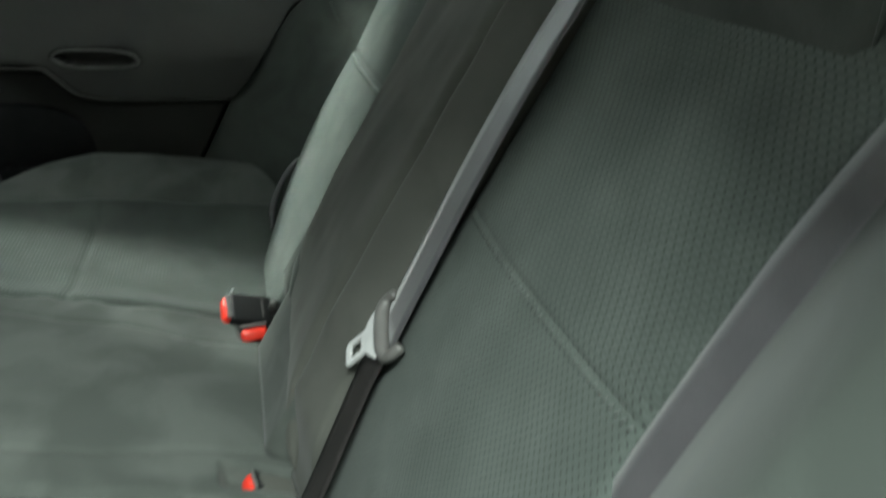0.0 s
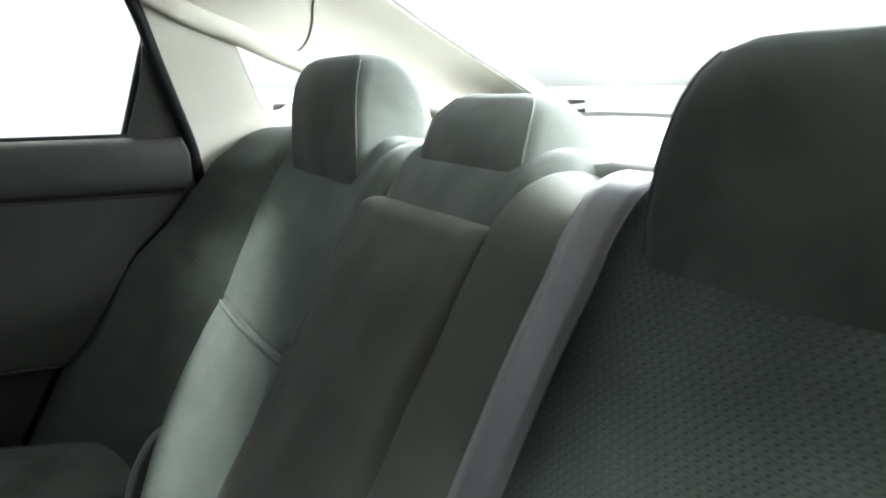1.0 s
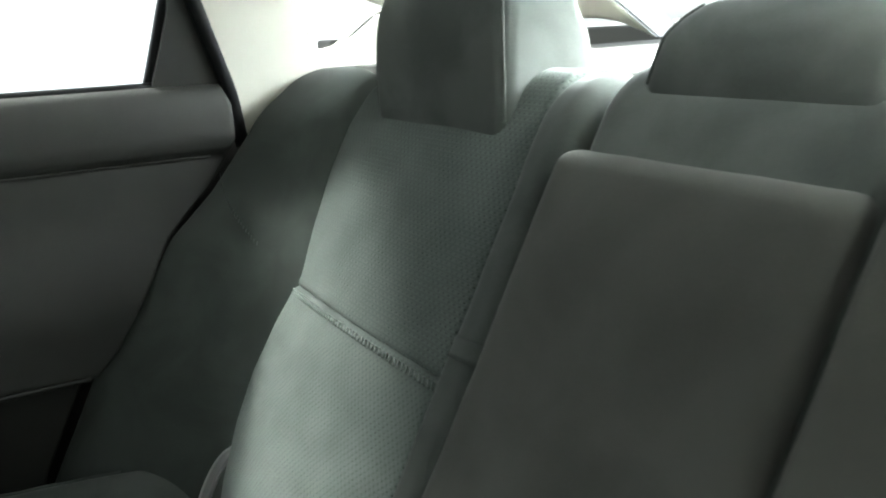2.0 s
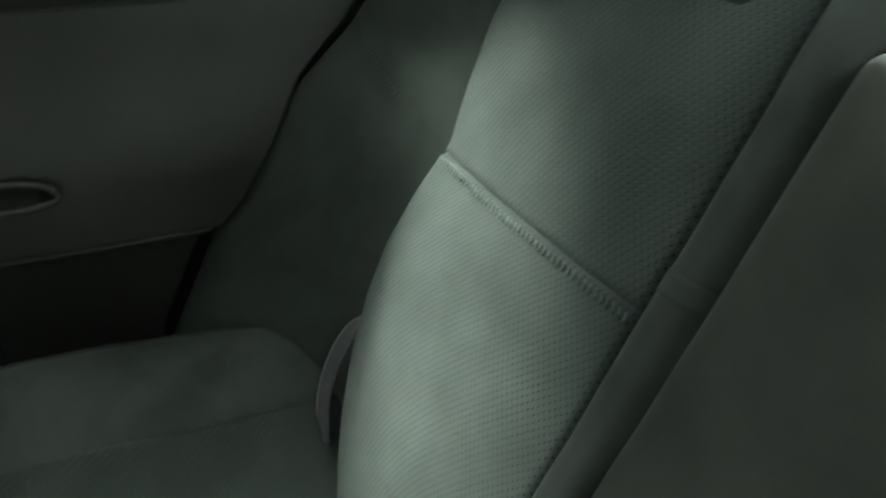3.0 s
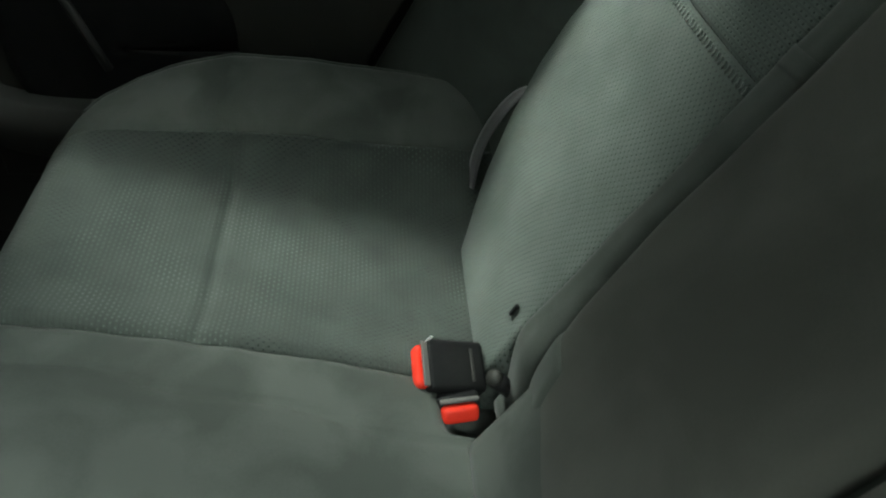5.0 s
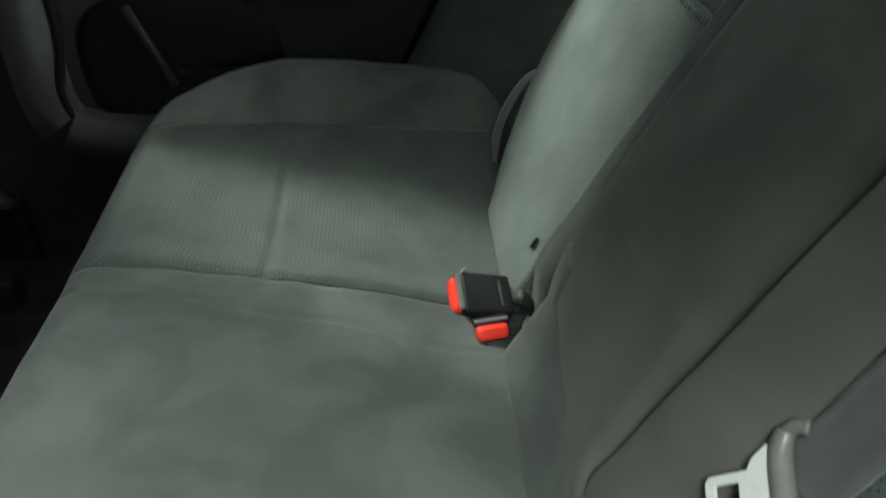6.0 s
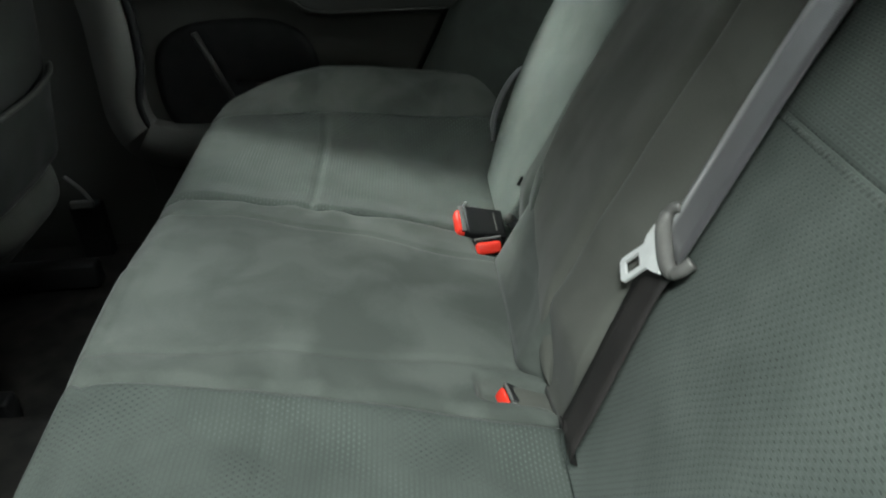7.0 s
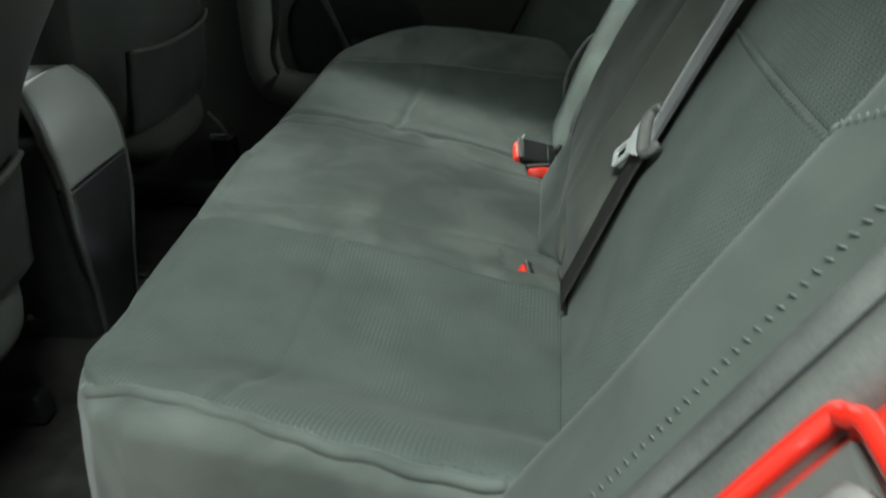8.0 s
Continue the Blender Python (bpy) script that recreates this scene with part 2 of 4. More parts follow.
def mesh_of(verts, faces, uvs=None, flat=False):
    me = bpy.data.meshes.new("mesh")
    me.from_pydata([tuple(v) for v in verts], [], faces)
    if uvs is not None:
        layer = me.uv_layers.new(name="UVMap")
        idx = np.empty(len(me.loops), dtype=np.int32)
        me.loops.foreach_get("vertex_index", idx)
        layer.data.foreach_set("uv", np.asarray(uvs, dtype=np.float32)[idx].ravel())
    bm = bmesh.new()
    bm.from_mesh(me)
    bmesh.ops.recalc_face_normals(bm, faces=bm.faces)
    bm.to_mesh(me)
    bm.free()
    if not flat:
        me.polygons.foreach_set("use_smooth", [True] * len(me.polygons))
    return me


def thing(name, label, category, group="", kind="", at=(0, 0, 0)):
    ob = new(name)
    ob.location = at
    ob.empty_display_size = 0.05
    return tagged(ob, label, category, group, kind)


def part(name, me, mat, parent=None, label=""):
    if isinstance(me, bmesh.types.BMesh):
        bm = me
        me = bpy.data.meshes.new(name)
        bm.to_mesh(me)
        bm.free()
    me.name = name
    me.materials.append(mat)
    ob = new(name, me)
    if parent is not None:
        ob.parent = parent
        top = parent if parent.parent is None else parent.parent
        ob.matrix_parent_inverse = Matrix.Translation(-top.location) if parent.parent is None else Matrix()
    if label:
        tagged(ob, label)
    return ob


def sheet(f, us, vs, back, uv=None, rings=1, belly=0.0):
    """A closed slab: the front surface f(u, v), and the same moved by back(u, v) or a vector."""
    nu, nv = len(us), len(vs)
    front = [Vector(f(u, v)) for u in us for v in vs]
    if callable(back):
        rear = [Vector(back(u, v)) for u in us for v in vs]
    else:
        rear = [p + Vector(back) for p in front]
    uvs = [(uv(u, v) if uv else (u, v)) for u in us for v in vs]
    n = nu * nv
    faces = []
    for i in range(nu - 1):
        for j in range(nv - 1):
            a = i * nv + j
            faces.append((a, a + 1, a + nv + 1, a + nv))
            faces.append((n + a, n + a + nv, n + a + nv + 1, n + a + 1))
    ring = [j for j in range(nv)] + [i * nv + nv - 1 for i in range(1, nu)]
    ring += [(nu - 1) * nv + j for j in range(nv - 2, -1, -1)] + [i * nv for i in range(nu - 2, 0, -1)]
    verts, coords = front + rear, uvs + uvs
    rows = [ring]
    for k in range(1, rings):
        t = k / rings
        rows.append(list(range(len(verts), len(verts) + len(ring))))
        for i in ring:
            verts.append(front[i].lerp(rear[i], t) + Vector((-belly * math.sin(math.pi * t), 0, 0)))
            coords.append(uvs[i])
    rows.append([n + i for i in ring])
    for r0, r1 in zip(rows, rows[1:]):
        for k in range(len(ring)):
            j = (k + 1) % len(ring)
            faces.append((r0[k], r0[j], r1[j], r1[k]))
    return mesh_of(verts, faces, coords)


def spaced(a, b, n, tight=0.0):
    """n values from a to b, closer together towards both ends where tight is near 1."""
    out = []
    for k in range(n):
        t = k / (n - 1)
        e = 0.5 - 0.5 * math.cos(math.pi * t)
        out.append(a + (b - a) * (t * (1 - tight) + e * tight))
    return out


def bulge(d, r):
    k = min(max(d / r, 0.0), 1.0)
    return math.sqrt(max(0.0, 1 - (1 - k) ** 2))


def tube(points, r, sides=8):
    """A round bar along the points; r may be a list."""
    pts = [Vector(p) for p in points]
    rs = r if isinstance(r, (list, tuple)) else [r] * len(pts)
    verts, faces = [], []
    up = Vector((0.3, 0.2, 1)).normalized()
    for i, p in enumerate(pts):
        way = (pts[min(i + 1, len(pts) - 1)] - pts[max(i - 1, 0)]).normalized()
        side = way.cross(up)
        side = side.normalized() if side.length > 1e-4 else way.orthogonal().normalized()
        over = side.cross(way)
        for k in range(sides):
            a = 2 * math.pi * k / sides
            verts.append(p + (side * math.cos(a) + over * math.sin(a)) * rs[i])
    for i in range(len(pts) - 1):
        for k in range(sides):
            a, b = i * sides + k, i * sides + (k + 1) % sides
            faces.append((a, b, b + sides, a + sides))
    faces.append(tuple(range(sides)))
    faces.append(tuple(range((len(pts) - 1) * sides, len(pts) * sides))[::-1])
    return mesh_of(verts, faces)


def ribbon(points, sides, width, thick):
    """A flat strap along the points; sides are the directions across it."""
    verts, uvs, faces = [], [], []
    run = 0.0
    m = 5
    for i, p in enumerate(points):
        p = Vector(p)
        if i:
            run += (p - Vector(points[i - 1])).length
        way = (Vector(points[min(i + 1, len(points) - 1)]) - Vector(points[max(i - 1, 0)])).normalized()
        s = Vector(sides[i] if isinstance(sides, list) else sides)
        s = (s - way * s.dot(way)).normalized()
        nrm = s.cross(way).normalized()
        for k in range(m):
            w = (k / (m - 1) - 0.5) * width
            verts.append(p + s * w)
            uvs.append((run, w))
        for k in range(m):
            w = (k / (m - 1) - 0.5) * width
            verts.append(p + s * w + nrm * thick)
            uvs.append((run, w))
    row = 2 * m
    for i in range(len(points) - 1):
        a, b = i * row, (i + 1) * row
        for k in range(m - 1):
            faces.append((a + k, a + k + 1, b + k + 1, b + k))
            faces.append((a + m + k, b + m + k, b + m + k + 1, a + m + k + 1))
        faces.append((a, b, b + m, a + m))
        faces.append((a + m - 1, a + 2 * m - 1, b + 2 * m - 1, b + m - 1))
    last = (len(points) - 1) * row
    for k in range(m - 1):
        faces.append((k, m + k, m + k + 1, k + 1))
        faces.append((last + k, last + k + 1, last + m + k + 1, last + m + k))
    return mesh_of(verts, faces, uvs)


def box(size, m, bevel=0.0, segs=2):
    """A block with rounded edges, centred at the pose m."""
    bm = bmesh.new()
    bmesh.ops.create_cube(bm, size=1)
    bmesh.ops.transform(bm, matrix=Matrix.Diagonal((*size, 1)), verts=bm.verts)
    if bevel:
        bmesh.ops.bevel(bm, geom=bm.edges[:], offset=bevel, segments=segs, profile=0.5, affect="EDGES")
    bmesh.ops.transform(bm, matrix=m, verts=bm.verts)
    for f in bm.faces:
        f.smooth = bevel > 0.004
    return bm


def stack(sections, per_corner=6):
    """A closed body from rounded rectangles: (z, x0, x1, half_width, corner, y_mid)."""
    verts, faces = [], []
    n = 4 * per_corner
    for z, x0, x1, hw, r, ym in sections:
        for cx, cy, a0 in ((x1 - r, hw - r, 0), (x0 + r, hw - r, 90), (x0 + r, r - hw, 180), (x1 - r, r - hw, 270)):
            for k in range(per_corner):
                a = radians(a0 + 90 * k / (per_corner - 1))
                verts.append((cx + r * math.cos(a), ym + cy + r * math.sin(a), z))
    for i in range(len(sections) - 1):
        for k in range(n):
            a, b = i * n + k, i * n + (k + 1) % n
            faces.append((a, b, b + n, a + n))
    faces.append(tuple(range(n))[::-1])
    faces.append(tuple(range((len(sections) - 1) * n, len(sections) * n)))
    return mesh_of(verts, faces)


def stitches(points, across, length, r, gap):
    """A row of short threads along the points, each lying across the seam."""
    verts, faces = [], []
    run, last = 0.0, Vector(points[0])
    for i in range(1, len(points)):
        p = Vector(points[i])
        run += (p - last).length
        if run >= gap:
            run = 0.0
            way = (p - last).normalized()
            c = Vector(across).normalized()
            nrm = way.cross(c).normalized()
            base = len(verts)
            for s in (-0.5, 0.0, 0.5):
                q = p + c * length * s + way * (0.25 * length * s)
                lift = r * (1.0 if s == 0 else 0.2)
                for k in range(5):
                    a = 2 * math.pi * k / 5
                    verts.append(q + (way * math.cos(a) + nrm * math.sin(a)) * r + nrm * lift)
            for s in range(2):
                for k in range(5):
                    a, b = base + s * 5 + k, base + s * 5 + (k + 1) % 5
                    faces.append((a, b, b + 5, a + 5))
            faces.append(tuple(range(base, base + 5)))
            faces.append(tuple(range(base + 10, base + 15)))
        last = p
    return mesh_of(verts, faces)


# ---- measures of the cabin ----
def lean(z):
    """Front plane of the seat back."""
    return 0.14 + 0.55 * (z - 0.656)


def gap_x(z):
    """Line along which the side cushion meets the closed door."""
    return lerp(z, [0.10, 0.40, 0.53, 0.56, 0.68, 0.73, 0.79, 0.84, 0.90],
                [-0.20, -0.128, -0.060, -0.030, 0.050, 0.106, 0.155, 0.190, 0.215])


def door_end(z):
    """Rear edge of the closed door's trim."""
    return lerp(z, [0.10, 0.40, 0.53, 0.56, 0.68, 0.73, 0.76, 0.79, 0.83, 0.86], [-0.205, -0.132, -0.064, -0.034, 0.047, 0.1045, 0.126, 0.139, 0.139, 0.128])


BACK_UP = Vector((0.55, 0, 1)).normalized()      # up along the seat back
BACK_OUT = Vector((-1, 0, 0.55)).normalized()    # out of the seat back, towards the front


def roll_over(s, flat=0.585):
    """Place and outward way on the seat back, s metres up from z = 0.34; past flat it rolls over the top."""
    start = Vector((lean(0.34), 0, 0.34))
    if s <= flat:
        return start + BACK_UP * s, BACK_OUT
    r = 0.045
    a = min((s - flat) / r, 1.9)
    centre = start + BACK_UP * flat - BACK_OUT * r
    out = BACK_OUT * math.cos(a) + BACK_UP * math.sin(a)
    return centre + out * r, out


def s_of(z):
    return (z - 0.34) / BACK_UP.z


# ---- ground, floor, body shell ----
def build_ground():
    f = lambda u, v: (u, v, -0.32)
    ob = part("ground", sheet(f, [-4000, -60, -20, -6, 0, 6, 20, 60, 4000], [-4000, -60, -20, -6, 0, 6, 20, 60, 4000], (0, 0, -0.1)), CONCRETE)
    tagged(ob, "pale grey concrete ground under the parked car", "ground", kind="structure")


# Unseen dark wall, added to keep low sky light out of the doorway.
def build_sky_baffle():
    f = lambda u, v: (u, -1.9, v)
    ob = part("wall_sky_baffle", sheet(f, spaced(-7, 7, 30), spaced(-0.32, 1.9, 8), (0, -0.2, 0)), BAFFLE)
    tagged(ob, "unseen dark wall added beside the car to cut low sky light", "wall", kind="structure")


def build_floor():
    def f(u, v):
        a = abs(v - C)
        tunnel = 0.10 * (1 - smooth(a, 0.07, 0.17))
        rise = 0.16 * smooth(u, -0.36, -0.28)
        return (u, v, 0.07 + max(tunnel, rise))
    ob = part("floor", sheet(f, spaced(-1.6, 0.9, 70), spaced(-0.72, 0.76, 60), (0, 0, -0.03)), CARPET)
    tagged(ob, "black carpeted car floor with a low middle tunnel", "floor", kind="structure")


def build_walls():
    """Plain body panels that close the cabin where no detail is seen."""
    near = ((-1.55, -0.62, 0.0, 0.86, 0.735), (0.12, 0.94, 0.0, 0.86, 0.735))
    far = ((-1.55, -0.62, 0.0, 0.86, 0.745), (-0.62, 0.30, 0.0, 0.84, 0.775), (0.30, 0.94, 0.0, 0.90, 0.735))
    for s, name, runs in ((1, "wall_far", far), (-1, "wall_near", near)):
        bm = bmesh.new()
        for x0, x1, z0, z1, a in runs:
            b = box((x1 - x0, 0.05, z1 - z0), pose((x0 + x1) / 2, C + s * a, (z0 + z1) / 2), 0.004)
            me = bpy.data.meshes.new("t")
            b.to_mesh(me)
            b.free()
            bm.from_mesh(me)
        tagged(part(name, bm, TRIM), "charcoal plastic lower side panel of the cabin", "wall", kind="structure")
        post = [(-0.770, C + s * 0.715, 0.80), (-0.762, C + s * 0.690, 0.90), (-0.752, C + s * 0.645, 1.05), (-0.745, C + s * 0.590, 1.18)]
        tagged(part("pillar_upper", ribbon(spline(post, 20), (1, 0, 0), 0.055, 0.03), TRIM), "charcoal upper door pillar between the side windows", "pillar", kind="structure")
    bm = box((0.05, 1.5, 0.86), pose(-1.57, C, 0.42), 0.004)
    tagged(part("wall_front", bm, TRIM), "charcoal plastic bulkhead under the windscreen", "wall", kind="structure")
    bm = box((0.04, 1.5, 0.9), pose(0.94, C, 0.42), 0.004)
    tagged(part("wall_rear", bm, TRIM), "charcoal panel behind the rear seat", "wall", kind="structure")


RAIL = [(-1.56, 0.66, 0.87), (-1.0, 0.59, 1.13), (-0.5, 0.595, 1.20), (-0.12, 0.60, 1.185), (0.10, 0.625, 1.05),
        (0.215, 0.645, 1.005), (0.33, 0.66, 0.962), (0.46, 0.665, 0.925), (0.60, 0.67, 0.885)]
GLASS_EDGE = [(0.20, 0.46, 1.135), (0.32, 0.475, 1.085), (0.46, 0.50, 1.012), (0.62, 0.53, 0.937), (0.74, 0.56, 0.882)]


def mirrored(points, s):
    return [(x, C + s * (y - C), z) for x, y, z in points]


def build_roof():
    rail = spline(RAIL[1:5], 60)

    def f(u, v):
        e = rail[int(round(u * 59))]
        a = abs(v)
        crown = 1.255 - 0.10 * smooth(e.x, -0.5, 0.35) - 0.06 * smooth(-e.x, 0.6, 1.6)
        y = C + v * (e.y - C)
        z = crown + (e.z - crown) * (a ** 3.2)
        return (e.x, y, z)
    ob = part("ceiling", sheet(f, [k / 59 for k in range(60)], spaced(-1, 1, 41), (0, 0, 0.035)), LINER)
    tagged(ob, "pale cloth headliner of the car", "ceiling", kind="structure")

    def skin(u, v):
        x, y, z = f(u, v)
        return (x, y + 0.012 * v, z + 0.045)
    ob = part("roof", sheet(skin, [k / 59 for k in range(60)], spaced(-1, 1, 41), (0, 0, 0.004)), PAINT)
    tagged(ob, "glossy red painted roof of the car", "roof", kind="structure")

    edge = spline(GLASS_EDGE, 30)
    rear = spline(RAIL[4:], 30)
    for s, name in ((1, "trim_far"), (-1, "trim_near")):
        def g(u, v):
            i = int(round(u * 29))
            a, b = rear[i], edge[i]
            p = a.lerp(b, v)
            p += Vector((0, 0.2, 1)).normalized() * 0.03 * math.sin(math.pi * v)
            return (p.x, C + s * (p.y - C), p.z)
        ob = part(name, sheet(g, [k / 29 for k in range(30)], spaced(0, 1, 14), (0, 0.02 * s, 0.02)), BEIGE)
        tagged(ob, "pale beige rear roof pillar trim panel", "pillar trim", kind="structure")
        path = spline(mirrored(RAIL, s), 80)
        roll = part("trim_rail", tube(path, 0.017, 10), BEIGE)
        tagged(roll, "pale beige rounded roof rail trim", "roof rail", kind="structure")

    gap = [(0.311, 0.575, 1.052), (0.312, 0.586, 1.043), (0.318, 0.609, 1.021), (0.317, 0.632, 0.998), (0.307, 0.645, 0.983), (0.290, 0.641, 0.981)]
    ob = part("trim_gap", tube(spline(gap, 30), 0.0016, 6), TRIM_LIGHT)
    tagged(ob, "fine curved gap between the headliner and pillar trim", "trim gap", kind="structure")

    def rear_roof(u, v):
        a = abs(v)
        e = edge[0]
        r = rail[-1]
        p0 = Vector((r.x, C + v * (r.y - C), 1.255 - 0.10 * smooth(r.x, -0.5, 0.35)))
        p0.z = p0.z + (r.z - p0.z) * a ** 3.2
        p1 = Vector((0.20 + 0.03 * (1 - a * a), C + v * (e.y - C), e.z + 0.03 * (1 - a * a)))
        return p0.lerp(p1, u)
    ob = part("ceiling_rear", sheet(rear_roof, spaced(0, 1, 6), spaced(-1, 1, 31), (0, 0, 0.03)), LINER)
    tagged(ob, "pale cloth headliner edge above the rear window", "ceiling", kind="structure")

    win = thing("window_rear", "large sloping rear window with a thin grey edge line", "window", kind="structure", at=(0.5, C, 1.0))

    def pane(u, v):
        e = edge[int(round(u * 29))]
        k = 1 - v * v
        return (e.x + 0.05 * k, C + v * (e.y - C), e.z + 0.03 * k)
    glass = part("pane", sheet(pane, [k / 29 for k in range(30)], spaced(-1, 1, 25), (0.003, 0, 0.004)), GLASS, win)
    glass.visible_shadow = False
    part("edge_line", tube([Vector((e.x, e.y - 0.012, e.z - 0.004)) for e in edge], 0.0012, 6), TRIM_LIGHT, win)

    front = thing("window_front", "wide sloping front windscreen of the car", "window", kind="structure", at=(-1.3, C, 1.0))

    def screen(u, v):
        k = 1 - v * v
        return (-1.56 + 0.56 * u - 0.05 * k, C + v * (0.64 - 0.06 * u), 0.86 + (0.275 + 0.045 * k) * u)
    glass = part("pane", sheet(screen, spaced(0, 1, 12), spaced(-1, 1, 17), (-0.003, 0, 0.004)), GLASS, front)
    glass.visible_shadow = False

    def shelf(u, v):
        return (u, C + v * (0.62 - 0.05 * smooth(u, 0.55, 0.85)), 0.868 + 0.02 * (u - 0.3))
    ob = part("shelf", sheet(shelf, spaced(0.29, 0.86, 12), spaced(-1, 1, 12), (0, 0, -0.03)), TRIM_LIGHT)
    tagged(ob, "grey cloth parcel shelf below the rear window", "parcel shelf", kind="structure")


PILLAR_FRONT = [(0.165, 0.775), (0.151, 0.836), (0.133, 0.885), (0.103, 0.963), (0.082, 1.02), (0.06, 1.07)]


def pillar_y(z):
    return 0.9975 - 0.35 * z


def build_pillar(s):
    """Trim round the small fixed window behind the rear door."""
    hole = [(0.205, 1.005), (0.222, 0.965), (0.240, 0.925), (0.252, 0.900), (0.262, 0.888), (0.275, 0.882), (0.292, 0.886),
            (0.315, 0.902), (0.345, 0.925), (0.375, 0.936), (0.380, 0.944), (0.345, 0.958), (0.30, 0.974), (0.25, 0.993)]
    outer = [*PILLAR_FRONT, (0.10, 1.075), (0.16, 1.05), (0.22, 1.03), (0.33, 0.985), (0.46, 0.95), (0.60, 0.91),
             (0.60, 0.80), (0.40, 0.72), (0.17, 0.66)]
    bm = bmesh.new()

    def loop(points):
        vs = [bm.verts.new((x, C + s * (pillar_y(z) - C), z)) for x, z in points]
        return [bm.edges.new((vs[i], vs[(i + 1) % len(vs)])) for i in range(len(vs))]
    edges = loop(outer) + loop(hole)
    bmesh.ops.triangle_fill(bm, use_beauty=True, use_dissolve=False, edges=edges)
    bmesh.ops.recalc_face_normals(bm, faces=bm.faces)
    geo = bmesh.ops.extrude_face_region(bm, geom=bm.faces[:])
    bmesh.ops.translate(bm, vec=(0, 0.02 * s, 0.007), verts=[g for g in geo["geom"] if isinstance(g, bmesh.types.BMVert)])
    bmesh.ops.recalc_face_normals(bm, faces=bm.faces)
    ob = part("trim_pillar", bm, BEIGE)
    tagged(ob, "pale beige pillar trim beside the rear seat", "pillar trim", kind="structure")
    win = thing("window_quarter", "small three-cornered fixed side window with a black seal", "window", kind="structure",
                at=(0.29, C + s * 0.65, 0.93))
    ring = [(x, C + s * (pillar_y(z) + 0.012 - C), z) for x, z in hole]
    if s > 0:
        part("seal", tube(spline([*ring, ring[0]], 70), 0.0042, 6), BLACK, win)
    bm = bmesh.new()
    f = bm.faces.new([bm.verts.new((x, y + s * 0.006, z)) for x, y, z in ring])
    geo = bmesh.ops.extrude_face_region(bm, geom=[f])
    bmesh.ops.translate(bm, vec=(0, 0.004 * s, 0.0014), verts=[g for g in geo["geom"] if isinstance(g, bmesh.types.BMVert)])
    bmesh.ops.recalc_face_normals(bm, faces=bm.faces)
    pane = part("pane", bm, GLASS, win)
    pane.visible_shadow = False
    lip = [(x - 0.004, C + s * (pillar_y(z) - 0.006 - C), z) for x, z in PILLAR_FRONT]
    ob = part("trim_seal", tube(spline(lip, 40), 0.009, 8), BLACK)
    tagged(ob, "black rubber door seal along the pillar", "door seal", kind="structure")


# ---- the closed far door ----
def door_surface(x, z):
    """How far the door trim stands out towards the cabin."""
    low = lerp(x, [-0.62, -0.40, -0.36, -0.335, -0.315, -0.28, 0.1], [0.600, 0.598, 0.590, 0.565, 0.545, 0.536, 0.528])
    out = 0.018 * bulge(z - 0.772, 0.03) * bulge(0.856 - z, 0.035)
    arm = 0.036 * smooth(z, low - 0.012, low + 0.004) * (1 - smooth(z, 0.60, 0.72))
    out += arm
    out -= 0.02 * (1 - smooth(z, low - 0.02, low - 0.005))
    ex, ez = (x + 0.275 + 0.75 * (z - 0.607)) / 0.064, (z - 0.607) / 0.0145
    d = abs(ex) ** 3 + abs(ez) ** 2.4
    out -= 0.034 * (1 - smooth(d, 0.75, 1.15))
    return out


